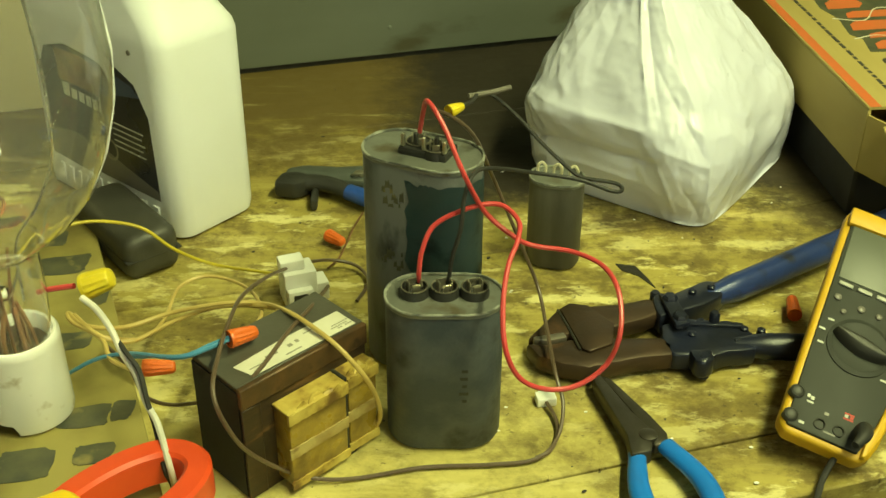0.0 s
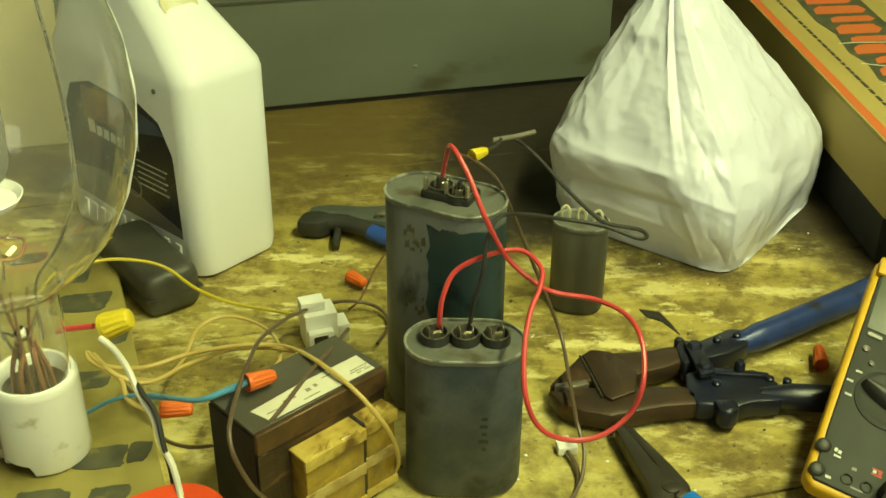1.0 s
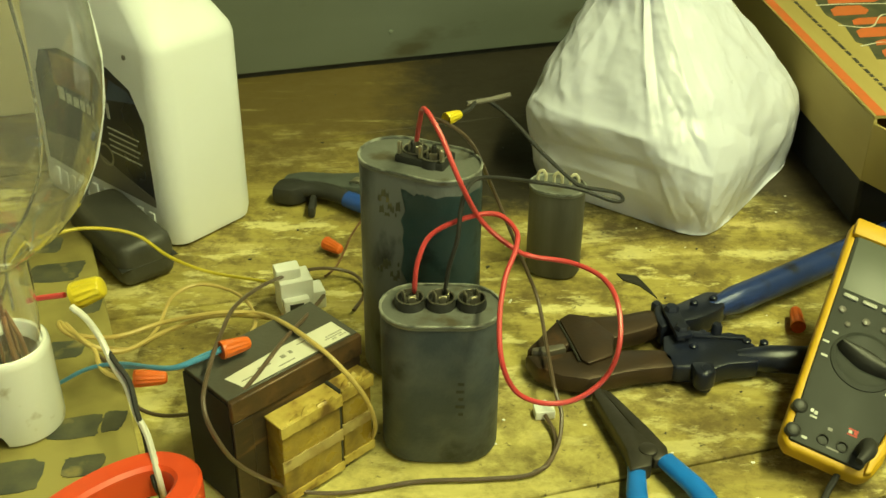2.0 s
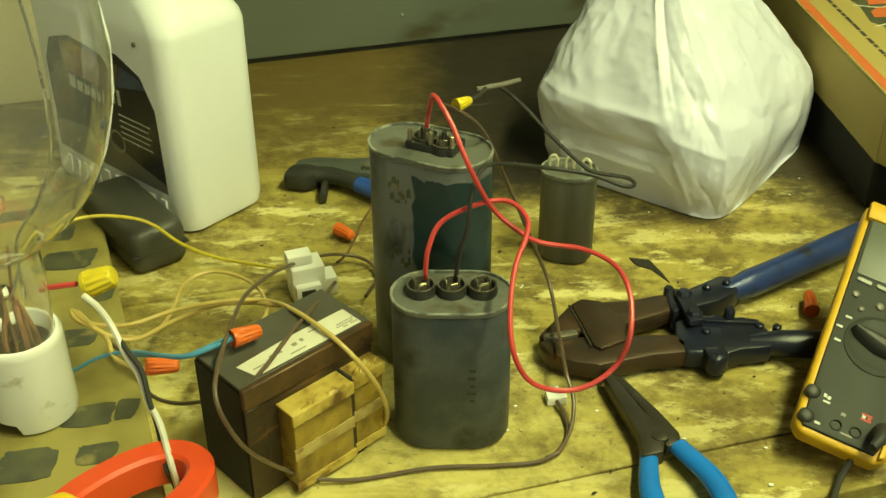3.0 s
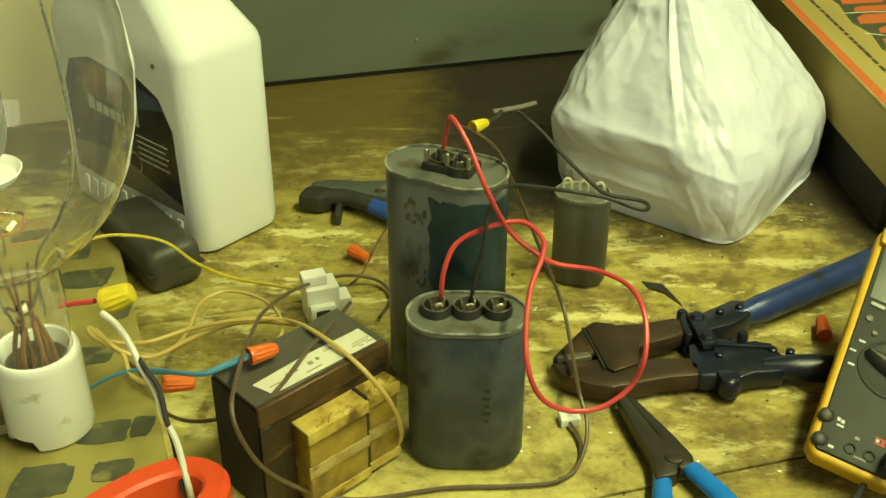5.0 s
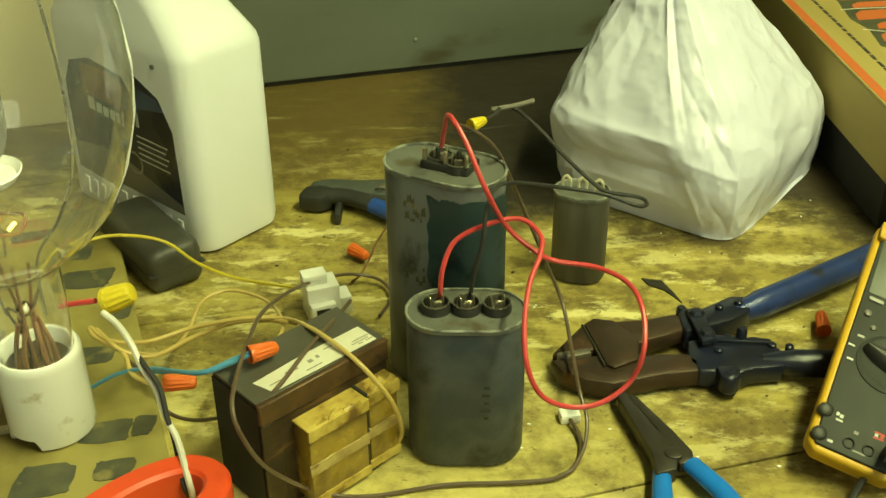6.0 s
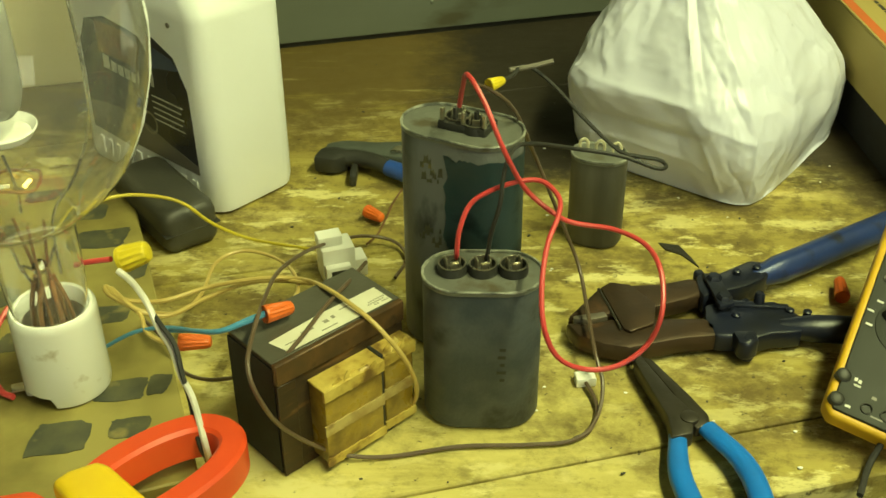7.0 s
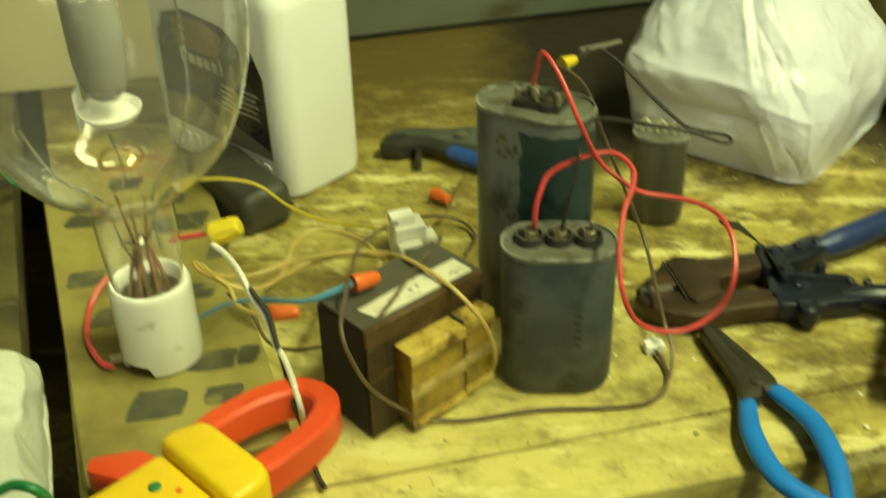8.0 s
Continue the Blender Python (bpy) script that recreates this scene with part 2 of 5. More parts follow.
CARTON = material("carton_board", (0.43, 0.34, 0.11), (0.36, 0.275, 0.085), 0.8, scale=25, stretch=(1, 0.2, 1))
LIP_STEEL = material("rusty_lip_steel", (0.075, 0.047, 0.026), (0.14, 0.075, 0.032), 0.45, 0.4, scale=45, spread=0.25, stain=(0.03, 0.022, 0.015), stain_scale=50, stain_at=0.56)
LAMINATION = material("steel_lamination", (0.040, 0.030, 0.022), (0.085, 0.052, 0.028), 0.45, 0.5, scale=30, stretch=(1, 1, 6), stain=(0.16, 0.09, 0.04), stain_scale=30, stain_at=0.58)
CORE_TOP = material("core_varnish", (0.11, 0.105, 0.085), (0.075, 0.068, 0.05), 0.4, 0.2, scale=30, coat=0.3)
WINDING_BAND = material("winding_band", (0.46, 0.36, 0.14), (0.30, 0.20, 0.06), 0.45, scale=70, spread=0.25, stain=(0.16, 0.09, 0.03), stain_scale=80, stain_at=0.56)
WINDING_PAPER = material("winding_paper", (0.34, 0.225, 0.032), (0.15, 0.088, 0.014), 0.3, scale=60, spread=0.25, coat=0.4, stain=(0.12, 0.06, 0.02), stain_scale=50, stain_at=0.6)
WINDING_TAPE = material("winding_tape", (0.62, 0.48, 0.12), (0.38, 0.25, 0.045), 0.45, scale=60, spread=0.25, stain=(0.14, 0.075, 0.02), stain_scale=60, stain_at=0.56)
PAPER = material("paper_label", (0.72, 0.70, 0.60), (0.62, 0.59, 0.48), 0.6, scale=40, bump=0.03)
RED_WIRE = material("red_insulation", (0.64, 0.060, 0.065), (0.57, 0.06, 0.06), 0.35, bump=0)
BROWN_WIRE = material("brown_insulation", (0.10, 0.065, 0.04), (0.13, 0.09, 0.06), 0.4, bump=0)
GREY_WIRE = material("grey_insulation", (0.20, 0.18, 0.15), None, 0.5, bump=0)
TAN_WIRE = material("tan_insulation", (0.60, 0.45, 0.15), (0.48, 0.34, 0.10), 0.4, bump=0)
YELLOW_WIRE = material("yellow_insulation", (0.66, 0.53, 0.04), None, 0.35, bump=0)
BLUE_WIRE = material("blue_insulation", (0.07, 0.27, 0.50), (0.10, 0.32, 0.52), 0.35, bump=0)
WHITE_WIRE = material("white_insulation", (0.78, 0.75, 0.68), None, 0.35, bump=0)
ORANGE_NUT = material("orange_nut_plastic", (0.75, 0.15, 0.02), (0.68, 0.13, 0.02), 0.4, scale=90, bump=0.05)
YELLOW_NUT = material("yellow_nut_plastic", (0.80, 0.62, 0.03), None, 0.35, bump=0.03)
CONNECTOR = material("white_nylon", (0.90, 0.90, 0.87), (0.85, 0.84, 0.80), 0.45, scale=60, bump=0.02)
JAW_STEEL = material("rusty_jaw_steel", (0.050, 0.034, 0.024), (0.078, 0.046, 0.026), 0.45, 0.5, scale=50, stain=(0.15, 0.075, 0.035), stain_scale=35, stain_at=0.6)
EDGE_STEEL = material("bare_steel", (0.34, 0.31, 0.26), (0.22, 0.19, 0.15), 0.4, 0.8, scale=70)
BLUE_PAINT = material("blue_handle_paint", (0.026, 0.050, 0.20), (0.020, 0.036, 0.13), 0.35, 0.1, scale=30, stain=(0.02, 0.02, 0.03), stain_scale=35, stain_at=0.56)
NAVY_PAINT = material("worn_navy_paint", (0.013, 0.017, 0.042), (0.010, 0.011, 0.016), 0.35, 0.1, scale=40)
BLUE_GRIP = material("blue_vinyl_grip", (0.012, 0.19, 0.72), (0.012, 0.16, 0.62), 0.38, scale=50, bump=0.05)
DARK_BLUE_GRIP = material("dark_blue_grip", (0.02, 0.08, 0.42), (0.015, 0.06, 0.30), 0.4, scale=50, bump=0.05)
PLIER_STEEL = material("plier_steel", (0.075, 0.065, 0.05), (0.04, 0.036, 0.03), 0.4, 0.5, scale=40)
TOOL_GREY = material("tool_grey", (0.12, 0.135, 0.125), (0.09, 0.10, 0.09), 0.45, 0.3, scale=40)
METER_YELLOW = material("holster_yellow", (0.66, 0.38, 0.010), (0.58, 0.33, 0.010), 0.5, scale=60, bump=0.05)
METER_FACE = material("meter_face", (0.020, 0.023, 0.020), (0.027, 0.029, 0.024), 0.65, scale=80, bump=0.03)
BUTTON_GREY = material("button_grey", (0.42, 0.42, 0.38), (0.34, 0.34, 0.30), 0.5, scale=90)
SCREEN = material("lcd_screen", (0.105, 0.115, 0.09), (0.09, 0.10, 0.08), 0.42, scale=10, bump=0)
CLAMP_RED = material("clamp_red", (0.78, 0.085, 0.02), (0.72, 0.07, 0.02), 0.35, scale=30, bump=0.03)
CLAMP_YELLOW = material("clamp_yellow", (0.85, 0.58, 0.01), (0.80, 0.52, 0.01), 0.4, scale=40, bump=0.04)
GREEN_TAPE = material("green_tape", (0.015, 0.19, 0.065), (0.015, 0.15, 0.055), 0.5, scale=40)
DARK_CASE = material("dark_case_plastic", (0.045, 0.045, 0.04), (0.065, 0.062, 0.05), 0.45, scale=40)
RED_PRINT = material("red_print", (0.6, 0.04, 0.03), None, 0.5, bump=0)
# near-black colour standing in for shade on faces turned from the lamp
SHADE_BLACK = material("shade_black", (0.010, 0.009, 0.008), (0.018, 0.015, 0.011), 0.75, scale=50)
SIDE_WOOD = material("dark_side_wood", (0.150, 0.125, 0.045), (0.075, 0.060, 0.024), 0.7, scale=14, spread=0.35, stretch=(0.5, 1, 1), stain=(0.04, 0.033, 0.016), stain_scale=12, stain_at=0.56)
BAG_DULL = material("dull_bag_plastic", (0.56, 0.59, 0.56), (0.46, 0.48, 0.43), 0.4, scale=14, bump=0.3, fine=60)
BLACK_TAR = material("black_tar", (0.02, 0.018, 0.014), (0.035, 0.03, 0.02), 0.5, scale=60, bump=0.6)

# ---- mesh helpers ----


def finish(bm, name, mat, parent=None, label="", smooth=True, angle=40):
    me = bpy.data.meshes.new(name)
    bmesh.ops.recalc_face_normals(bm, faces=bm.faces)
    if smooth:
        for f in bm.faces:
            f.smooth = True
        for e in bm.edges:
            if len(e.link_faces) == 2 and e.calc_face_angle(0) > radians(angle):
                e.smooth = False
    bm.to_mesh(me)
    bm.free()
    me.materials.append(mat)
    ob = new(name, me)
    if parent is not None:
        ob.parent = parent
    if label:
        ob["label"] = label
    return ob


def part(name, bm, mat, parent, label="", m=None, angle=40):
    if m is not None:
        bm.transform(m)
    return finish(bm, name, mat, parent, label, True, angle)


def thing(name, m, label, category, group="", kind=""):
    ob = new(name)
    ob.matrix_world = m
    ob.empty_display_size = 0.02
    return tagged(ob, label, category, group, kind)


def bevel(bm, w, seg=2):
    if w:
        bmesh.ops.bevel(bm, geom=list(bm.edges), offset=w, segments=seg, affect="EDGES", profile=0.5, clamp_overlap=True)
    return bm


def box(x0, x1, y0, y1, z0, z1, bev=0.0, seg=2):
    bm = bmesh.new()
    bmesh.ops.create_cube(bm, size=1, matrix=Matrix.Translation(((x0 + x1) / 2, (y0 + y1) / 2, (z0 + z1) / 2)) @ Matrix.Diagonal((x1 - x0, y1 - y0, z1 - z0, 1)))
    return bevel(bm, bev, seg)


def prism(outline, z0, z1, bev=0.0, seg=2):
    """An outline in plan, extruded from z0 to z1."""
    bm = bmesh.new()
    lo = [bm.verts.new((x, y, z0)) for x, y in outline]
    hi = [bm.verts.new((x, y, z1)) for x, y in outline]
    bm.faces.new(lo[::-1])
    bm.faces.new(hi)
    n = len(outline)
    for i in range(n):
        bm.faces.new((lo[i], lo[(i + 1) % n], hi[(i + 1) % n], hi[i]))
    bmesh.ops.recalc_face_normals(bm, faces=bm.faces)
    if bev:
        es = [e for e in bm.edges if len(e.link_faces) == 2 and e.calc_face_angle(0) > radians(25)]
        bmesh.ops.bevel(bm, geom=es, offset=bev, segments=seg, affect="EDGES", profile=0.5, clamp_overlap=True)
    return bm


def loft(rings, closed_ends=True):
    """A skin over rings of equal count."""
    bm = bmesh.new()
    vs = [[bm.verts.new(p) for p in r] for r in rings]
    n = len(rings[0])
    for a, b in zip(vs, vs[1:]):
        for i in range(n):
            bm.faces.new((a[i], a[(i + 1) % n], b[(i + 1) % n], b[i]))
    if closed_ends:
        bm.faces.new(vs[0][::-1])
        bm.faces.new(vs[-1])
    return bm


def lathe(profile, n=40, closed_ends=True):
    return loft([[(r * math.cos(2 * math.pi * i / n), r * math.sin(2 * math.pi * i / n), z) for i in range(n)] for r, z in profile], closed_ends)


def stadium(w, d, n=10):
    """Oval of width w and depth d with flat front and back, as points in plan."""
    r, h = d / 2, (w - d) / 2
    pts = [(h + r * math.cos(a), r * math.sin(a)) for a in np.linspace(-math.pi / 2, math.pi / 2, n)]
    return pts + [(-h + r * math.cos(a), r * math.sin(a)) for a in np.linspace(math.pi / 2, 3 * math.pi / 2, n)]


def smooth_path(pts, k=6):
    """Catmull-Rom through the points."""
    p = [Vector(q) for q in pts]
    p = [p[0] * 2 - p[1]] + p + [p[-1] * 2 - p[-2]]
    out = []
    for i in range(1, len(p) - 2):
        for j in range(k):
            t = j / k
            out.append(0.5 * ((2 * p[i]) + (p[i + 1] - p[i - 1]) * t + (2 * p[i - 1] - 5 * p[i] + 4 * p[i + 1] - p[i + 2]) * t * t + (3 * p[i] - p[i - 1] - 3 * p[i + 1] + p[i + 2]) * t ** 3))
    return out + [p[-2]]


def tube(pts, r, n=8, k=6, flat=1.0):
    """A tube along a smooth path; r is one radius or a radius per point of the given path's length, flat squeezes it in z."""
    path = smooth_path(pts, k)
    rings, side = [], None
    for i, c in enumerate(path):
        d = (path[min(i + 1, len(path) - 1)] - path[max(i - 1, 0)]).normalized()
        side = (side - d * side.dot(d)).normalized() if side else d.orthogonal().normalized()
        up = d.cross(side)
        s = i / (len(path) - 1) * (len(r) - 1) if isinstance(r, (list, tuple)) else 0
        rad = r if not isinstance(r, (list, tuple)) else r[int(s)] + (r[min(int(s) + 1, len(r) - 1)] - r[int(s)]) * (s - int(s))
        ring = []
        for a in range(n):
            o = side * math.cos(2 * math.pi * a / n) * rad + up * math.sin(2 * math.pi * a / n) * rad
            o.z *= flat
            ring.append(c + o)
        rings.append(ring)
    return loft(rings)


def band(pts, half_w, half_h, c, k=8):
    """A closed-section bar with chamfered edges, swept in plan along a smooth path."""
    path, rings = smooth_path(pts, k), []
    for i, p in enumerate(path):
        d = (path[min(i + 1, len(path) - 1)] - path[max(i - 1, 0)]).normalized()
        side = Vector((d.y, -d.x, 0))
        rings.append([p + side * a + Vector((0, 0, b)) for a, b in ((half_w, -half_h + c), (half_w, half_h - c), (half_w - c, half_h), (-half_w + c, half_h), (-half_w, half_h - c), (-half_w, -half_h + c), (-half_w + c, -half_h), (half_w - c, -half_h))])
    return loft(rings)


def wire(name, pts, r, mat, label, category="wire", group="wires on the bench"):
    ob = finish(tube(pts, r), name, mat)
    return tagged(ob, label, category, group)


def along(a, b):
    """A pose at a whose z axis points at b."""
    return Matrix.Translation(a) @ (Vector(b) - Vector(a)).to_track_quat("Z", "Y").to_matrix().to_4x4()


# ---- the room ----
def slab(name, x0, x1, y0, y1, z0, z1, mat, label, category):
    return tagged(finish(box(x0, x1, y0, y1, z0, z1), name, mat, None, "", False), label, category, "", "structure")


slab("floor", -2.4, 2.4, -3.0, 1.5, -1.0, -0.9, FLOOR_CONCRETE, "dark stained concrete workshop floor", "floor")
slab("ceiling", -2.4, 2.4, -3.0, 1.5, 1.62, 1.72, CEILING_PAINT, "dull off-white workshop ceiling", "ceiling")
slab("wall_north", -2.4, 2.4, 1.5, 1.6, -0.9, 1.62, DARK_PAINT, "dark dull painted wall behind the bench", "wall")
slab("wall_south", -2.4, 2.4, -3.1, -3.0, -0.9, 1.62, DARK_PAINT, "dark dull painted workshop wall", "wall")
slab("wall_west", -2.5, -2.4, -3.0, 1.5, -0.9, 1.62, DARK_PAINT, "dark dull painted workshop wall", "wall")
slab("wall_east", 2.4, 2.5, -3.0, 1.5, -0.9, 1.62, DARK_PAINT, "dark dull painted workshop wall", "wall")

EMIT = bpy.data.materials.new("tube_glow")
EMIT.use_nodes = True
EMIT.node_tree.nodes["Principled BSDF"].inputs["Emission Color"].default_value = (0.93, 0.97, 0.55, 1)
EMIT.node_tree.nodes["Principled BSDF"].inputs["Emission Strength"].default_value = 20
for x, y, yaw in ((0.64, -0.40, 80), (0.95, -1.5, 80)):
    fix = thing("ceiling_light", pose(x, y, 1.58, 0, 0, yaw), "white fluorescent fixture with two lit tubes under the ceiling", "ceiling light", "ceiling lights")
    part("housing", box(-0.62, 0.62, -0.08, 0.08, 0.0, 0.04, 0.006), CEILING_PAINT, fix)
    for s in (-0.045, 0.045):
        part("tube", loft([[(u, s + 0.013 * math.cos(a), -0.018 + 0.013 * math.sin(a)) for a in np.linspace(0, 2 * math.pi, 13)[:-1]] for u in (-0.6, 0.6)]), EMIT, fix, "lit fluorescent tube")

DAY = bpy.data.materials.new("daylight_pane")
DAY.use_nodes = True
DAY.node_tree.nodes["Principled BSDF"].inputs["Emission Color"].default_value = (0.92, 1, 0.72, 1)
DAY.node_tree.nodes["Principled BSDF"].inputs["Emission Strength"].default_value = 2.6
for i, (x, z) in enumerate(((-0.55, 0.85), (0.45, 0.85), (1.45, 0.85))):
    win = thing("window_%d" % (i + 1), pose(x, -2.99, z), "plain workshop window with bright daylight panes", "window", "", "structure")
    part("window_frame", box(-0.36, 0.36, -0.005, 0.02, -0.42, 0.42, 0.004, 1), CEILING_PAINT, win)
    for sx in (-0.17, 0.17):
        part("pane", box(sx - 0.15, sx + 0.15, 0.02, 0.026, -0.37, 0.37), DAY, win, "daylit pane")

# ---- the work bench: boards run along U, and the left end is cut along the gap ----
YAW = 15.5
CU, SU = math.cos(radians(YAW)), math.sin(radians(YAW))


def plan(u, v):
    return (u * CU - v * SU, u * SU + v * CU)


def gap_u(v, shift):
    """u at which the gap's edge crosses the line v; shift moves it to the right."""
    ax, ay, bx, by = -0.440 + shift, 0.210, -0.289 + shift, -0.192
    au, av = ax * CU + ay * SU, -ax * SU + ay * CU
    bu, bv = bx * CU + by * SU, -bx * SU + by * CU
    return au + (bu - au) * (v - av) / (bv - av)


bench = thing("workbench", pose(0, 0, 0), "heavy worn wooden workbench with oil-stained boards", "workbench")
SEAMS = (-0.197, -0.138, 0.133, 0.40, 0.66, 0.92)
for v0, v1 in zip(SEAMS, SEAMS[1:]):
    g = 0.0006
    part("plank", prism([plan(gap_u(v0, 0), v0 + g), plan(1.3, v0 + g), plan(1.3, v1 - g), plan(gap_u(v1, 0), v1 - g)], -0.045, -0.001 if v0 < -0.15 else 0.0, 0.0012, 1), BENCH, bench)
    # the planks left of the gap have a darker colour
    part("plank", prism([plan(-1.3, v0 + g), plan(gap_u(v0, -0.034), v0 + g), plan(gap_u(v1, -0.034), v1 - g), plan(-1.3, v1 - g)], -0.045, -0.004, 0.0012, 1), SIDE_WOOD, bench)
part("apron", prism([plan(-1.3, -0.180), plan(1.3, -0.180), plan(1.3, -0.140), plan(-1.3, -0.140)], -0.16, -0.046, 0.002, 1), BENCH, bench)
for u in (-1.2, 1.2):
    for v in (-0.12, 0.85):
        x, y = plan(u, v)
        part("leg", box(x - 0.045, x + 0.045, y - 0.045, y + 0.045, -0.9, -0.047, 0.004, 1), BENCH, bench)
part("under_shelf", prism([plan(-1.25, -0.13), plan(1.25, -0.13), plan(1.25, 0.9), plan(-1.25, 0.9)], -0.40, -0.37), BENCH, bench)

# steel cabinet at the back
cab = thing("steel_cabinet", pose(*plan(-0.06, 0.567), 0, 0, 0, YAW - 0.2), "grey-green painted steel cabinet standing at the bench's back", "cabinet")
part("body", box(-0.70, 0.418, 0.0, 0.30, 0.006, 0.62, 0.004), PANEL, cab)
# black filler drawn for the shade in the gap below the body
part("gap_shade", box(-0.69, 0.412, 0.006, 0.29, 0.0, 0.006), BLACK_PLASTIC, cab, "black strip for the shaded gap under the panel")
part("seam", box(-0.69, 0.410, -0.0015, 0.0, 0.128, 0.1305), DARK_PAINT, cab)
for u in (-0.2, 0.18):
    part("rivet", lathe([(0.0025, 0), (0.0025, 0.001), (0.001, 0.002)], 10), PANEL, cab, "", pose(u, 0.0, 0.04, 90))

ply = tagged(finish(box(-0.95, -0.125, -0.006, 0.006, 0.0, 0.60, 0.001, 1), "plywood_sheet", PLYWOOD), "pale plywood sheet standing at the bench's back", "plywood")
ply.matrix_world = pose(*plan(-0.13, 0.545), 0, 0, 0, YAW - 0.2)

# ---- the painted board under the lamp holder ----
BZ = 0.020
board = thing("camouflage_board", pose(0, 0, 0), "thin board painted in worn tan and grey-green camouflage", "board")
part("panel", prism([(-0.278, -0.205), (-0.158, -0.160), (-0.298, 0.225), (-0.432, 0.178)], 0.0005, BZ, 0.0012, 1), CAMO, board)
random.seed(4)
PATCHES = ((-0.306, 0.147, 0.023, 0.023), (-0.288, 0.107, 0.040, 0.028), (-0.250, 0.063, 0.015, 0.026), (-0.255, 0.004, 0.026, 0.022), (-0.226, -0.080, 0.034, 0.022), (-0.202, -0.073, 0.014, 0.020), (-0.211, -0.116, 0.024, 0.019), (-0.253, -0.127, 0.036, 0.030), (-0.345, 0.022, 0.026, 0.022), (-0.316, -0.030, 0.016, 0.022), (-0.372, 0.110, 0.026, 0.024), (-0.352, 0.168, 0.030, 0.018), (-0.227, -0.168, 0.022, 0.016))
for k, (px, py, w_, h_) in enumerate(PATCHES):
    ring = []
    for i in range(28):
        a = 2 * math.pi * i / 28
        ca, sa = math.cos(a), math.sin(a)
        f = 1 + 0.06 * math.sin(3 * a + px * 90) + random.uniform(-0.06, 0.06)
        ex = math.copysign(abs(ca) ** 0.42, ca) * w_ / 2 * f
        ey = math.copysign(abs(sa) ** 0.42, sa) * h_ / 2 * f
        ring.append((px + ex, py + ey + ex * 0.18))
    part("paint_patch", prism(ring, BZ - 0.001, BZ + 0.0003 + 0.00005 * k), PATCH, board, "grey-green paint patch")

# ---- lamp holder with its bulb ----
SX, SY = -0.2615, -0.073
holder = thing("lamp_holder", pose(SX, SY, BZ + 0.0004, 0, 0, 20), "white glazed porcelain screw lamp holder with a little dirt", "lamp holder")
body = lathe([(0.0240, 0.0085), (0.0240, 0.0), (0.0255, 0.0), (0.0275, 0.0015), (0.0280, 0.004), (0.0276, 0.03), (0.0276, 0.058), (0.0272, 0.0625), (0.0255, 0.0645), (0.0235, 0.0640), (0.0230, 0.062), (0.0228, 0.015), (0.001, 0.012)], 56)
# the skirt is cut away where the lead enters
for v in body.verts:
    if 195 < math.degrees(math.atan2(v.co.y, v.co.x)) % 360 < 247 and v.co.z < 0.008:
        v.co.z = 0.009
part("body", body, PORCELAIN, holder)
part("shell", lathe([(0.0215, 0.013), (0.0218, 0.03)] + [(0.0212 + 0.0008 * math.cos(i * math.pi), 0.032 + i * 0.0032) for i in range(8)] + [(0.0200, 0.0545), (0.0195, 0.013)], 40), SCREW_SHELL, holder, "brown metal screw shell")
part("terminal_tab", box(-0.036, -0.024, -0.004, 0.004, 0.004, 0.0058, 0.0006), TERMINAL, holder, "tinned terminal tab")

bulb = thing("discharge_bulb", pose(SX, SY, BZ + 0.032, 4, 0.5, 0), "very large clear glass discharge bulb screwed into the holder", "light bulb")
env = [(0.0165, 0.0), (0.0185, 0.010), (0.0215, 0.022), (0.0235, 0.0325), (0.0250, 0.050), (0.0260, 0.070), (0.0265, 0.092), (0.0285, 0.100), (0.0350, 0.107), (0.0450, 0.115), (0.0580, 0.127), (0.0705, 0.144), (0.0800, 0.167), (0.0868, 0.195), (0.0890, 0.222), (0.0860, 0.252),
       (0.0760, 0.288), (0.0600, 0.318), (0.0460, 0.340), (0.0395, 0.360), (0.0370, 0.387), (0.0340, 0.404), (0.0230, 0.418), (0.0060, 0.423)]
ev = part("envelope", loft([[(r * math.cos(a), r * math.sin(a), z) for a in np.linspace(0, 2 * math.pi, 65)[:-1]] for r, z in env + [(max(r - 0.0009, 0.001), z - (0.001 if z > 0.4 else 0)) for r, z in env[::-1]]], True), DUSTY_GLASS, bulb, "clear thin glass envelope", None, 80)
ev.visible_shadow = False
part("screw_base", lathe([(0.008, -0.020), (0.015, -0.017)] + [(0.0178 + 0.0009 * (-1) ** i, -0.014 + i * 0.0028) for i in range(6)] + [(0.0165, 0.003), (0.0150, 0.003)], 32), SCREW_SHELL, bulb, "dull metal screw base")
part("stem", lathe([(0.0120, 0.004), (0.0100, 0.016), (0.0050, 0.030), (0.0040, 0.050), (0.0050, 0.066), (0.0020, 0.070)], 24), GLASS, bulb, "clear glass stem")
for k, (x, y_) in enumerate(((0.006, 0.0), (-0.006, 0.002), (0.001, -0.006))):
    part("lead_in", tube([(x * 1.4, y_ * 1.4, 0.004), (x, y_, 0.03), (x * 0.8, y_, 0.062), (x * 1.6, y_, 0.10)], 0.0011, 6), MICA, bulb, "reddish brown lead-in")
ringpts_b = [(0.0135 * math.cos(a), 0.0135 * math.sin(a), 0.128 + 0.0015 * math.sin(3 * a)) for a in np.linspace(0, 2 * math.pi, 13)]
part("stem_collar", tube(ringpts_b, 0.0011, 6), MICA, bulb, "amber metal collar")
rs = random.Random(8)
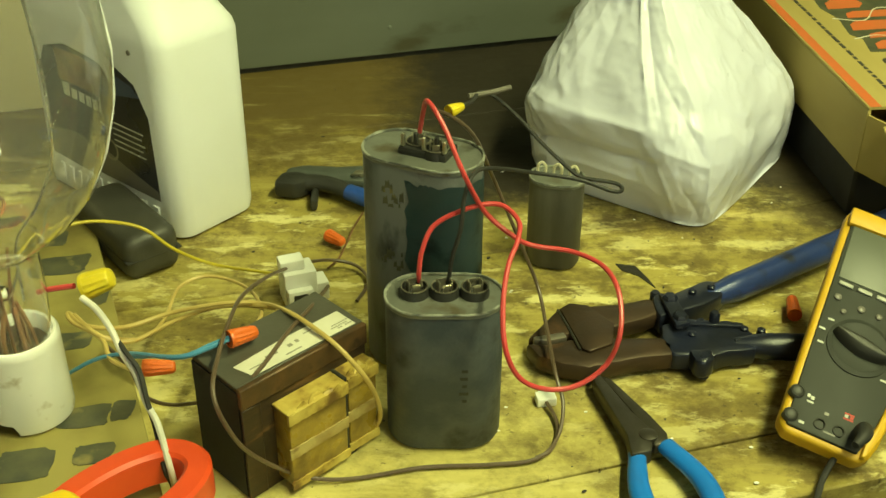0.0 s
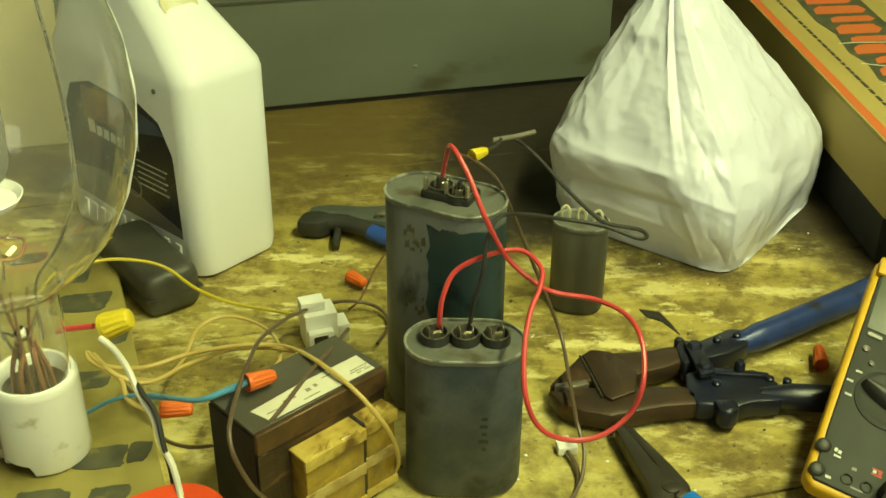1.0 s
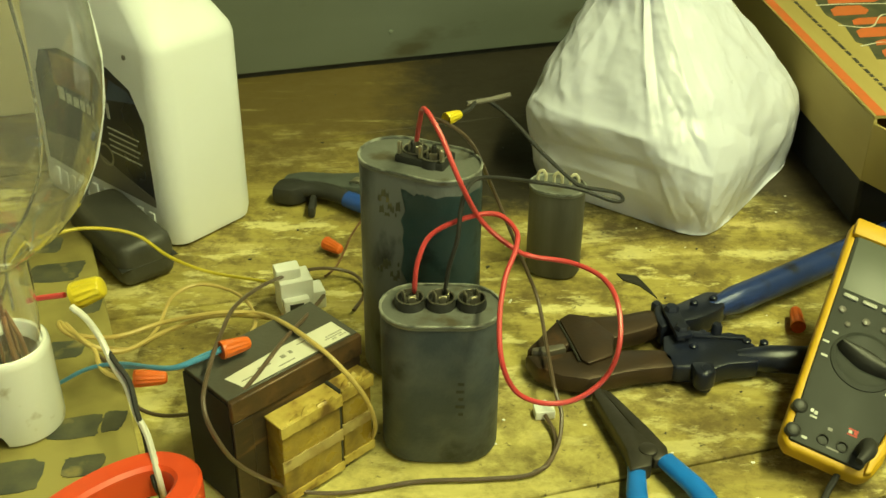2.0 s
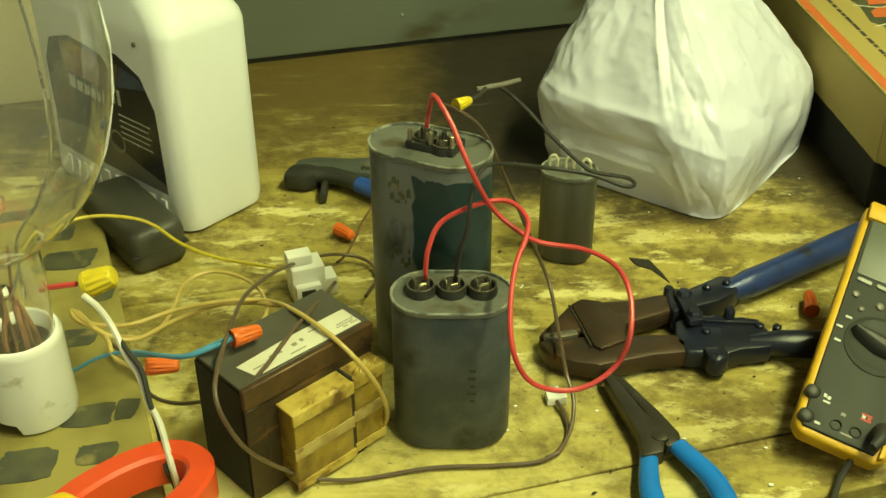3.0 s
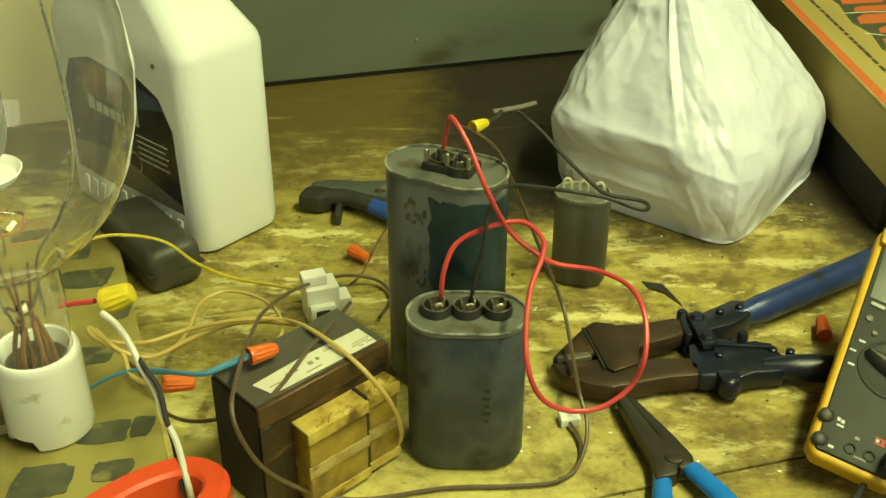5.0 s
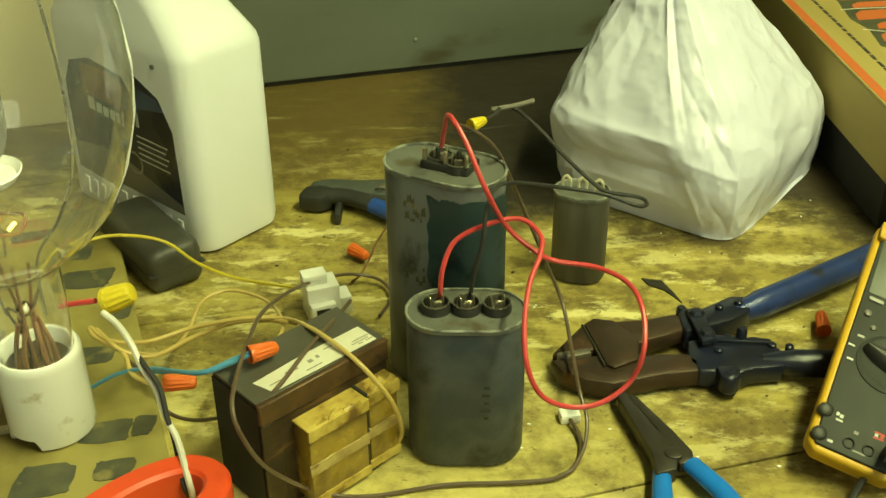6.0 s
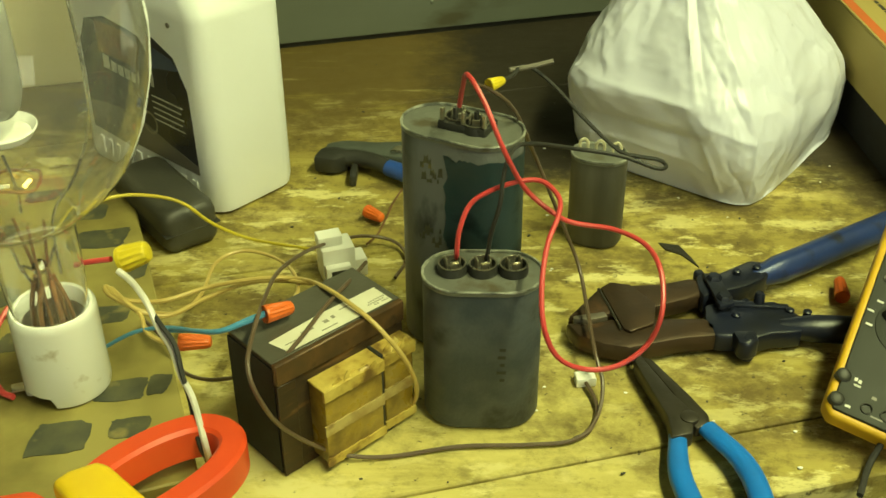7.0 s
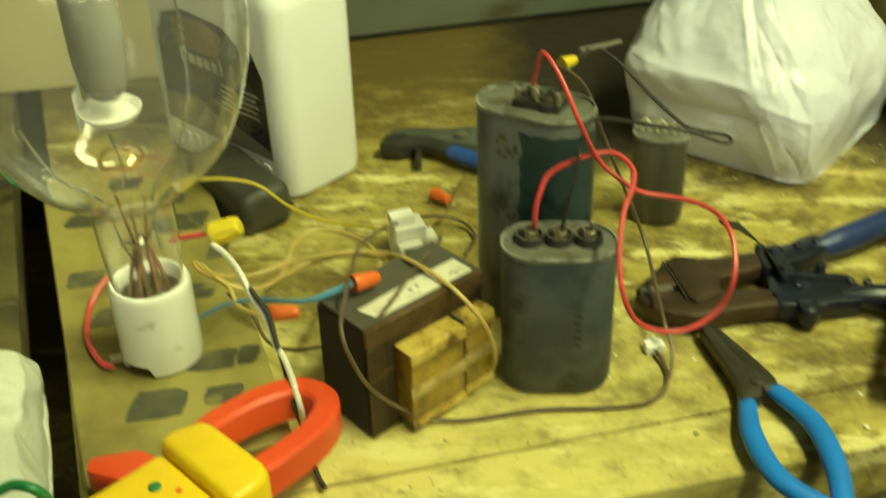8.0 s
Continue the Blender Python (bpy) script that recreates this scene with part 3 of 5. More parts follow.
for k in range(9):
    a, r_ = k * 0.7, rs.uniform(0.004, 0.016)
    part("mount_clip", box(-0.0035, 0.0035, -0.0014, 0.0014, -0.0004, 0.0004, 0.0002, 1), AMBER if k % 3 else WIRE_STEEL, bulb, "amber mount clip", pose(r_ * math.cos(a), r_ * math.sin(a), rs.uniform(0.118, 0.136), rs.uniform(-50, 50), rs.uniform(-40, 40), rs.uniform(0, 180)))
for k in range(6):
    a = k * 1.05 + 0.3
    part("mount_leg", tube([(0.013 * math.cos(a), 0.013 * math.sin(a), 0.006), (0.011 * math.cos(a), 0.011 * math.sin(a), 0.034 + 0.004 * (k % 3)), (0.006 * math.cos(a + 0.4), 0.006 * math.sin(a + 0.4), 0.056)], 0.0016, 7), MICA, bulb, "reddish brown mount leg")
part("arc_tube", lathe([(0.002, 0.170), (0.0080, 0.172), (0.0125, 0.177), (0.0152, 0.186), (0.0162, 0.204), (0.0162, 0.344), (0.0120, 0.352)], 32), ARC, bulb, "smoky quartz arc tube")
part("arc_cap", lathe([(0.002, 0.1570), (0.0150, 0.1585), (0.0188, 0.1640), (0.0180, 0.1645), (0.0145, 0.1600), (0.002, 0.1585)], 32), WHITE_COAT, bulb, "white coated dish under the arc tube")
part("arc_strap", box(-0.0195, -0.0180, -0.006, 0.006, 0.150, 0.176, 0.0005, 1), WHITE_COAT, bulb, "white strap")
for pts in ([(0.012, 0.0, 0.06), (0.014, 0.004, 0.10), (0.030, 0.012, 0.125), (0.044, 0.016, 0.165), (0.045, 0.016, 0.24), (0.034, 0.012, 0.33), (0.01, 0.0, 0.36)],
            [(-0.012, 0.0, 0.06), (-0.016, -0.006, 0.10), (-0.036, -0.016, 0.124), (-0.050, -0.020, 0.16)], [(0.0, -0.006, 0.11), (0.004, -0.012, 0.13), (0.0, -0.010, 0.152)], [(-0.006, 0.0, 0.045), (-0.013, 0.004, 0.062), (0.004, -0.004, 0.064), (0.012, 0.002, 0.082)]):
    part("support_wire", tube(pts, 0.0010, 6), WIRE_STEEL, bulb)

# ---- capacitors ----
def capacitor(name, m, w, d, h, can, label, studs, bands=()):
    t = thing(name, m, label, "capacitor", "capacitors")
    out = stadium(w, d, 12)

    def ring(k, z):
        return [(x * (w / 2 - k) / (w / 2), y * (d / 2 - k) / (d / 2), z) for x, y in out]
    part("can", loft([ring(0.005, 0.0), ring(0.0018, 0.0012), ring(0.0, 0.005), ring(0.0, h - 0.003), ring(0.0006, h - 0.001), ring(0.0018, h - 0.001)]), can, t)
    lid = part("lid", loft([ring(0.0004, h - 0.0030), ring(-0.0006, h - 0.0024), ring(-0.0006, h - 0.0004), ring(0.0010, h - 0.0008), ring(w * 0.2 * d / w, h - 0.0004)]), LID, t, "dull metal lid")
    rr = 0.0009
    part("rim", loft([[(x * (1 + kx / (w / 2)), y * (1 + kx / (d / 2)), h + 0.0002 + kz) for x, y in out] for kx, kz in ((rr, 0), (rr * 0.7, rr * 0.8), (0, rr), (-rr * 0.7, rr * 0.8), (-rr, -0.0005))], False), RIM, lid, "worn bright rolled rim")
    for x, y in studs:
        part("insulator", lathe([(0.0094, h - 0.001), (0.0096, h + 0.0020), (0.0090, h + 0.0034), (0.0088, h + 0.0052), (0.0078, h + 0.0052), (0.0072, h + 0.0016), (0.001, h + 0.0014)], 20), BLACK_PLASTIC, t, "black terminal cup", pose(x, y, 0))
        for k in range(4):
            part("terminal_blade", box(-0.0026, 0.0026, -0.0005, 0.0005, h + 0.001, h + 0.0092 + 0.0012 * (k % 2), 0.0002, 1), TERMINAL, t, "", pose(x, y, 0, 0, 0, 90 * k + 20) @ pose(0, 0.0042, 0))
        part("terminal_ring", lathe([(0.0080, h + 0.0053), (0.0088, h + 0.0056), (0.0088, h + 0.0062), (0.0079, h + 0.0060), (0.0080, h + 0.0053)], 20, False), TERMINAL, t, "worn bright rim", pose(x, y, 0))
    return t


c1 = capacitor("front_capacitor", pose(0.0120, -0.0715, 0, 0, 0, -1), 0.0755, 0.047, 0.110, CAN, "dark grey painted oval motor run capacitor", ((-0.019, 0.001), (0.0, 0.001), (0.019, 0.001)))
for i, (x, z, w_) in enumerate(((0.013, 0.066, 0.004), (0.0125, 0.060, 0.005), (0.0130, 0.054, 0.003), (0.0125, 0.048, 0.006), (0.0130, 0.042, 0.003))):
    part("stamp", box(x - w_ / 2, x + w_ / 2, -0.0238, -0.0234, z, z + 0.0022), BLACK_PLASTIC, c1, "worn dark stamped mark")
c2 = capacitor("tall_capacitor", pose(-0.001, 0.010, 0, 0, 0, -25.5), 0.084, 0.050, 0.170, CAN_OLD, "tall old grey oval capacitor with flaking paint and a teal patch", ((-0.004, 0.002), (0.011, -0.002)))
part("terminal_block", box(-0.014, 0.021, -0.010, 0.011, 0.1685, 0.175, 0.002), BLACK_PLASTIC, c2, "black terminal block")
for k in range(5):
    part("prong", box(-0.012 + k * 0.0075, -0.0095 + k * 0.0075, -0.009 + 0.004 * (k % 2), -0.006 + 0.004 * (k % 2), 0.175, 0.184, 0.0004, 1), BLACK_PLASTIC if k % 2 else TERMINAL, c2)
# teal sleeve round the right half of the can
sl = stadium(0.084 + 0.0008, 0.050 + 0.0008, 14)
front = [(x, -0.0254) for x in np.linspace(0.000, 0.016, 9)]
slp = front + [p for p in sl if p[0] > 0.016 and not (p[1] > 0.012 and p[0] < 0.03)]
bm = bmesh.new()
rs = random.Random(6)
TOPS = [0.1585 + rs.uniform(-0.002, 0.002) for _ in slp]
LOWS = [0.064 + rs.uniform(-0.006, 0.006) for _ in slp]
rows_ = []
for j in range(13):
    f = j / 12
    edge = rs.uniform(-0.0022, 0.0022)
    rows_.append([bm.verts.new((x + (edge if i == 0 else 0), y, LOWS[i] + (TOPS[i] - LOWS[i]) * f)) for i, (x, y) in enumerate(slp)])
for a, b in zip(rows_, rows_[1:]):
    for i in range(len(slp) - 1):
        bm.faces.new((a[i], a[i + 1], b[i + 1], b[i]))
bmesh.ops.solidify(bm, geom=bm.faces[:], thickness=0.0003)
part("sleeve", bm, TEAL, c2, "dark teal paint sleeve")
# scraped dark marks in two ragged clusters on the front
for cx, cz, n in ((-0.010, 0.143, 12), (-0.011, 0.094, 9)):
    for k in range(n):
        x, z = cx + rs.uniform(-0.008, 0.008), cz + rs.uniform(-0.008, 0.008)
        w_, h_ = rs.uniform(0.0012, 0.0042), rs.uniform(0.003, 0.009)
        part("paint_flake", prism([(x - w_ / 2, z), (x + w_ * 0.1, z + h_ * 0.12), (x + w_ / 2, z + h_ * 0.05), (x + w_ * 0.35, z + h_), (x, z + h_ * 0.7), (x - w_ * 0.3, z + h_ * 0.85)], 0, 0.0003 + 0.00002 * k), PATCH, c2, "dark flaked mark", pose(0, -0.02495, 0, 90))
c3 = capacitor("small_capacitor", pose(0.1075, 0.1405, 0, 0, 0, -16), 0.0445, 0.033, 0.080, CAN_GREY, "small bare grey oval capacitor beside the white bag", ())
for x in (-0.013, 0.0, 0.013):
    part("terminal", tube([(x - 0.003, 0, 0.0805), (x - 0.003, 0.0, 0.088), (x, 0.001, 0.0905), (x + 0.003, 0, 0.088), (x + 0.003, 0, 0.0815)], 0.0013, 6), CREAM_TERMINAL, c3, "cream bent terminal")

# ---- ballast transformer ----
tr = thing("ballast_transformer", pose(-0.110, -0.138, 0, 0, 0, 43.5), "heavy brown laminated steel ballast transformer with a paper label", "transformer")
part("core", box(0, 0.098, 0, 0.050, 0.0, 0.087, 0.0012), LAMINATION, tr)
part("top_plate", box(-0.0005, 0.0985, 0.003, 0.0505, 0.0866, 0.0878, 0.0004, 1), CORE_TOP, tr, "dark varnished top")
# thin sheet that paints the shade onto the left end
part("shaded_end", box(-0.0012, -0.0001, 0.002, 0.049, 0.002, 0.084), SHADE_BLACK, tr, "end face painted black for its shade")
part("paper_label", prism([(0.014, 0.0050), (0.0935, 0.0040), (0.0935, 0.0225), (0.050, 0.0230), (0.010, 0.0205)], 0.0878, 0.0881), PAPER, tr, "creased cream paper label")
random.seed(2)
for x, y_, w_, h_ in ((0.030, 0.0125, 0.0026, 0.003), (0.036, 0.0132, 0.0030, 0.003), (0.047, 0.0128, 0.0034, 0.003), (0.0535, 0.0135, 0.0024, 0.003), (0.041, 0.0075, 0.012, 0.0010), (0.062, 0.0175, 0.010, 0.0010), (0.016, 0.0110, 0.008, 0.0010)):
    part("print_bar", box(x, x + w_, y_, y_ + h_, 0.0881, 0.0882), PRINT_FADED, tr)
for r_ in range(3):
    for k in range(8):
        if random.random() < 0.8:
            part("print_bar", box(0.078 + k * 0.0019, 0.0793 + k * 0.0019, 0.0065 + r_ * 0.0022, 0.0078 + r_ * 0.0022, 0.0881, 0.0882), PRINT_FADED, tr)
# pressed steel lip along the top edge, and the stack's plate edges on the front
part("top_lip", box(-0.0008, 0.0988, -0.0012, 0.0032, 0.0720, 0.0876, 0.0008, 1), LIP_STEEL, tr, "rust-brown top lip")
part("corner_post", box(-0.0010, 0.0130, -0.0010, 0.0002, 0.001, 0.0718, 0.0005, 1), LAMINATION, tr, "worn corner of the core")
COIL = ((0.0225, 0.0675, 0.0155), (0.0715, 0.0950, 0.0130))
for x0, x1, dep in COIL:
    rs = random.Random(int(x0 * 1000))
    winding = part("winding", box(x0, x1, -dep, 0.001, 0.006, 0.0635, 0.0012, 2), WINDING_PAPER, tr, "amber varnished paper winding")
    for z0, z1, out, mt in ((0.0570, 0.0650, 0.0014, WINDING_TAPE), (0.0295, 0.0375, 0.0006, WINDING_BAND), (0.0050, 0.0110, 0.0010, WINDING_TAPE)):
        strip = []
        n = 26
        for q in range(n + 1):
            strip.append((x0 - 0.0012 + (x1 - x0 + 0.0020) * q / n, z1 + rs.uniform(-0.0004, 0.0005)))
        for q in range(n, -1, -1):
            strip.append((x0 - 0.0012 + (x1 - x0 + 0.0020) * q / n, z0 + rs.uniform(-0.0004, 0.0004)))
        part("paper_band", prism(strip, 0.0, out + 0.0006), mt, winding, "frayed tan paper band", pose(0, -dep + 0.0004, 0, 90, 0, 0))
    part("winding_lid", box(x0 - 0.0010, x1 + 0.0008, -dep - 0.0012, 0.0006, 0.0636, 0.0652, 0.0005, 1), WINDING_TAPE, winding, "tan paper edge")
    for k in range(8):
        xx = rs.uniform(x0, x1 - 0.006)
        part("frayed_paper", prism([(xx, 0), (xx + rs.uniform(0.004, 0.009), 0.0005), (xx + rs.uniform(0.003, 0.006), rs.uniform(0.002, 0.005)), (xx + 0.001, 0.002)], -0.0003, 0.0003), WINDING_TAPE, winding, "", Matrix.Translation((0, -dep - 0.0012 + rs.uniform(0, 0.006), 0.0648)) @ pose(0, 0, 0, rs.uniform(20, 100), 0, 0))
part("strap", box(0.0682, 0.0708, -0.0130, 0.001, 0.006, 0.066, 0.0006), BLACK_PLASTIC, tr, "dark gap strap")
part("back_winding", box(0.014, 0.094, 0.049, 0.064, 0.010, 0.066, 0.005, 3), WINDING_PAPER, tr)
tar = [(0.030 * math.cos(a) * (1 + 0.25 * math.sin(5 * a)), 0.0065 * math.sin(a) * (1 + 0.3 * math.sin(4 * a + 1))) for a in np.linspace(0, 2 * math.pi, 22)[:-1]]
tagged(finish(prism(tar, 0.0, 0.004, 0.0012, 1), "tar_lump", BLACK_TAR), "flattened lump of black potting tar beside the transformer", "tar lump").matrix_world = pose(-0.056, -0.094, 0, 0, 0, 38) @ Matrix.Diagonal((0.62, 0.8, 1, 1))

# ---- oil jug ----
jug = thing("oil_jug", pose(-0.2480, 0.2635, 0, 0, 0, 49), "dirty white plastic oil jug with a dark label", "jug")
# local x runs along the narrow side's depth, y along the label face


def rrect(w, d, r, z, n=6, ox=0.0, oy=0.0):
    pts = []
    for cx, cy, a0 in ((w / 2 - r, d / 2 - r, 0), (-w / 2 + r, d / 2 - r, 90), (-w / 2 + r, -d / 2 + r, 180), (w / 2 - r, -d / 2 + r, 270)):
        for i in range(n):
            a = radians(a0 + 90 * i / (n - 1))
            pts.append((ox + cx + r * math.cos(a), oy + cy + r * math.sin(a), z))
    return pts


JD, JW = 0.090, 0.190
part("body", loft([rrect(JD - 0.012, JW - 0.012, 0.014, 0.0), rrect(JD - 0.003, JW - 0.003, 0.017, 0.003), rrect(JD, JW, 0.018, 0.010), rrect(JD, JW, 0.018, 0.172), rrect(JD - 0.002, JW - 0.003, 0.019, 0.179), rrect(JD - 0.007, JW - 0.012, 0.021, 0.187, 6, 0, 0.002),
                   rrect(JD - 0.016, JW - 0.034, 0.022, 0.204, 6, 0, 0.011), rrect(JD - 0.026, JW - 0.062, 0.022, 0.224, 6, 0, 0.024), rrect(JD - 0.036, JW - 0.092, 0.022, 0.243, 6, 0, 0.035), rrect(0.044, 0.062, 0.020, 0.258, 6, 0, 0.045), rrect(0.042, 0.044, 0.020, 0.264, 6, 0, 0.046), rrect(0.042, 0.042, 0.020, 0.285, 6, 0, 0.046)]), JUG, jug)
# hand hollow sunk in the sloping shoulder, with its raised lip
tilt = pose(0, -0.046, 0.2165, 48, 0, 0)
hollow = part("grip_hollow", loft([rrect(0.034, 0.044, 0.014, 0.0012), rrect(0.030, 0.040, 0.012, 0.0016), rrect(0.026, 0.036, 0.011, 0.0004), rrect(0.020, 0.030, 0.009, -0.0006)]), JUG_STAIN, jug, "oil-stained grip hollow", tilt)
part("slot", loft([rrect(0.013, 0.027, 0.006, 0.0002), rrect(0.010, 0.024, 0.005, -0.0004)]), OIL_GRIME, hollow, "dark oily slot", tilt @ pose(0.002, 0, 0.0004))
part("cap", lathe([(0.022, 0.284), (0.0225, 0.286), (0.0225, 0.302), (0.020, 0.304)], 30), BLACK_PLASTIC, jug, "black screw cap", pose(0, 0.046, 0))
# label on the wide face that looks to the lamp holder (local -x)
LX = -JD / 2


def face_plate(name, pts, t0, t1, mat, parent, label=""):
    """A flat plate on the jug's wide face; pts are (along, up)."""
    bm = prism([(y, z) for y, z in pts], t0, t1)
    bm.transform(Matrix(((0, 0, -1, LX), (1, 0, 0, 0), (0, 1, 0, 0), (0, 0, 0, 1))))
    return part(name, bm, mat, parent, label)


lab = face_plate("label", [(-0.074, 0.036), (0.074, 0.036), (0.074, 0.120), (0.062, 0.142), (0.030, 0.152), (-0.030, 0.150), (-0.058, 0.138), (-0.072, 0.112)], 0.0, 0.0004, JUG_LABEL, jug, "near-black printed label")
face_plate("band", [(-0.074, 0.0362), (0.074, 0.0362), (0.074, 0.062), (0.02, 0.070), (-0.03, 0.055), (-0.074, 0.044)], 0.0004, 0.0006, LABEL_BAND, lab, "grey band")
face_plate("picture", [(-0.022, 0.118), (0.045, 0.116), (0.045, 0.145), (0.0, 0.147), (-0.03, 0.140)], 0.0004, 0.0006, LABEL_ORANGE, lab, "orange picture field")
face_plate("blue_flash", [(-0.064, 0.128), (-0.024, 0.120), (-0.032, 0.140), (-0.055, 0.136)], 0.0004, 0.0006, LABEL_BLUE, lab, "blue flash")
# brand wordmark as plain bars
for y0, w_, h_ in ((-0.026, 0.004, 0.014), (-0.018, 0.009, 0.009), (-0.006, 0.009, 0.009), (0.006, 0.009, 0.009), (0.018, 0.009, 0.009), (0.030, 0.010, 0.012)):
    face_plate("brand_bar", [(y0, 0.103), (y0 + w_, 0.103), (y0 + w_, 0.103 + h_), (y0, 0.103 + h_)], 0.0004, 0.0007, PRINT_WHITE, lab)
for k in range(5):
    face_plate("text_bar", [(-0.062 + 0.003 * (k % 2), 0.0935 - k * 0.0055), (-0.020, 0.0935 - k * 0.0055), (-0.020, 0.0947 - k * 0.0055), (-0.062 + 0.003 * (k % 2), 0.0947 - k * 0.0055)], 0.0004, 0.0007, PRINT_WHITE, lab)
ringpts = [(math.cos(a), math.sin(a)) for a in np.linspace(0, 2 * math.pi, 25)[:-1]]
seal = part("seal", loft([[(LX - 0.0007, -0.012 + 0.011 * c, 0.066 + 0.011 * s) for c, s in ringpts], [(LX - 0.0009, -0.012 + 0.0105 * c, 0.066 + 0.0105 * s) for c, s in ringpts], [(LX - 0.0009, -0.012 + 0.009 * c, 0.066 + 0.009 * s) for c, s in ringpts], [(LX - 0.0007, -0.012 + 0.0085 * c, 0.066 + 0.0085 * s) for c, s in ringpts]], False), PRINT_FADED, lab, "grey round seal")
for k in range(9):
    y0 = -0.070 + k * 0.016
    face_plate("rib", [(y0, 0.012), (y0 + 0.007, 0.012), (y0 + 0.007, 0.029), (y0, 0.029)], -0.001, 0.0016, JUG, jug)
part("vent_dimple", lathe([(0.0022, 0), (0.0022, 0.001), (0.0010, 0.0015)], 12), LABEL_BAND, jug, "small moulded pip", Matrix.Translation((LX - 0.0002, -0.058, 0.166)) @ pose(0, 0, 0, 0, -90, 0))

# dark tool battery beside the jug
bat = thing("dark_plastic_case", pose(-0.246, 0.158, 0, 0, 0, 128), "dark grey rounded plastic case lying against the jug", "plastic case")
part("shell", box(-0.046, 0.060, -0.024, 0.024, 0.0, 0.040, 0.010, 3), DARK_CASE, bat)
part("seam", box(-0.0462, 0.0602, -0.0243, 0.0243, 0.0185, 0.0195, 0.0002, 1), BLACK_PLASTIC, bat)

# ---- white carrier bag ----
# folds that stand proud: angle, width, height
RIDGES = ((3.75, 0.045, 0.07), (3.55, 0.03, -0.04), (4.35, 0.04, 0.05), (3.1, 0.05, 0.05), (4.9, 0.05, 0.05), (2.6, 0.04, 0.05), (5.5, 0.06, 0.05), (1.2, 0.06, 0.06))


def bag_mesh(base, top, lean, seed, folds=1.0, swell=0.36):
    """A full plastic bag over a boxy load: square foot, swelling sides, then folds that gather to a tied neck. lean moves the neck sideways."""
    rnd = random.Random(seed)
    ph = [rnd.uniform(0, 6.28) for _ in range(6)]
    rings, n, m = [], 260, 110
    for j in range(m + 1):
        t = j / m
        z = top * t
        if t < swell:
            k = 0.88 + 0.12 * math.sin(t / swell * math.pi / 2)
        else:
            k = 1.0 - 0.93 * ((t - swell) / (1 - swell)) ** 1.0
        k *= 0.94 if j == 0 else 1
        sq = 0.30 + 0.60 * min(1, max(0, (t - 0.25) / 0.5))
        ring = []
        gather = min(1, max(0, (t - 0.18) / 0.7))
        for i in range(n):
            a = 2 * math.pi * i / n
            c, s_ = math.cos(a), math.sin(a)
            x = math.copysign(abs(c) ** sq, c) * base[0] * k
            y = math.copysign(abs(s_) ** sq, s_) * base[1] * k
            saw = abs(((a * 5 / 6.2832 + ph[0] + 0.25 * t) % 1) - 0.3) + 0.5 * abs(((a * 11 / 6.2832 + ph[1] - 0.4 * t) % 1) - 0.4)
            rip = folds * (0.02 + 0.13 * gather) * saw * (1 - 0.35 * t)
            v = Vector((x, y, z))
            q = v * 16 + Vector((seed, 0, 0))
            crease = abs(noise.noise(q * 0.8)) * 0.009 + abs(noise.noise(q * 1.9)) * 0.0030 + abs(noise.noise(Vector((q.x * 4, q.y * 4, q.z * 1.2)))) * 0.0009 + abs(noise.noise(q * 4.6 + Vector((7, 3, 1)))) * 0.0004
            crease *= folds * (0.25 if j < 2 else 1)
            for a0, wd, hh in RIDGES:
                da = (a - a0 - 0.25 * math.sin(4 * t + a0) * (1 - t) + math.pi) % (2 * math.pi) - math.pi
                rip -= folds * 0.6 * hh * math.exp(-(da / wd) ** 2) * min(1, 0.25 + gather * 1.5) * (1 - 0.5 * t)
            f = (1 - rip) * (1 - crease / max(0.03, min(base) * k))
            ring.append((x * f + lean[0] * t ** 1.3, y * f + lean[1] * t ** 1.3, z - (0.3 * crease if j > 2 else 0)))
        rings.append(ring)
    return loft(rings)


# tension folds of the full bag: angle at the neck, angle at the shoulder, width, height
PLEATS = ((3.34, 3.40, 0.028, 0.0034), (3.44, 3.52, 0.05, -0.0026), (3.60, 4.06, 0.09, 0.0030), (3.80, 4.28, 0.10, -0.0022), (2.95, 2.80, 0.10, 0.0022), (3.14, 3.05, 0.09, -0.0018), (4.40, 4.75, 0.12, 0.0018), (2.55, 2.45, 0.10, 0.0022), (4.95, 5.10, 0.14, 0.0015), (5.4, 5.4, 0.12, 0.002), (0.6, 0.7, 0.12, 0.003), (1.5, 1.5, 0.14, 0.003))


# short creases in the film: start angle and height, run in both, width, depth
CREASES = ((2.65, 0.2, 0.7, 0.05, 0.0048, -0.00293), (3.36, 0.26, 0.05, -0.2, 0.0048, 0.00228), (3.42, 0.31, 0.6, -0.05, 0.0056, 0.00228), (2.45, 0.37, 0.85, -0.01, 0.0048, 0.0026), (3.45, 0.6, 0.5, -0.3, 0.0072, -0.00228), (2.7, 0.13, 0.45, 0.02, 0.004, 0.00195), (4.05, 0.3, -0.1, -0.24, 0.0064, 0.00195), (4.3, 0.42, 0.45, -0.14, 0.0064, -0.00163), (3.6, 0.16, 0.25, -0.1, 0.0048, -0.00195), (2.6, 0.52, 0.3, -0.1, 0.0064, 0.00182))


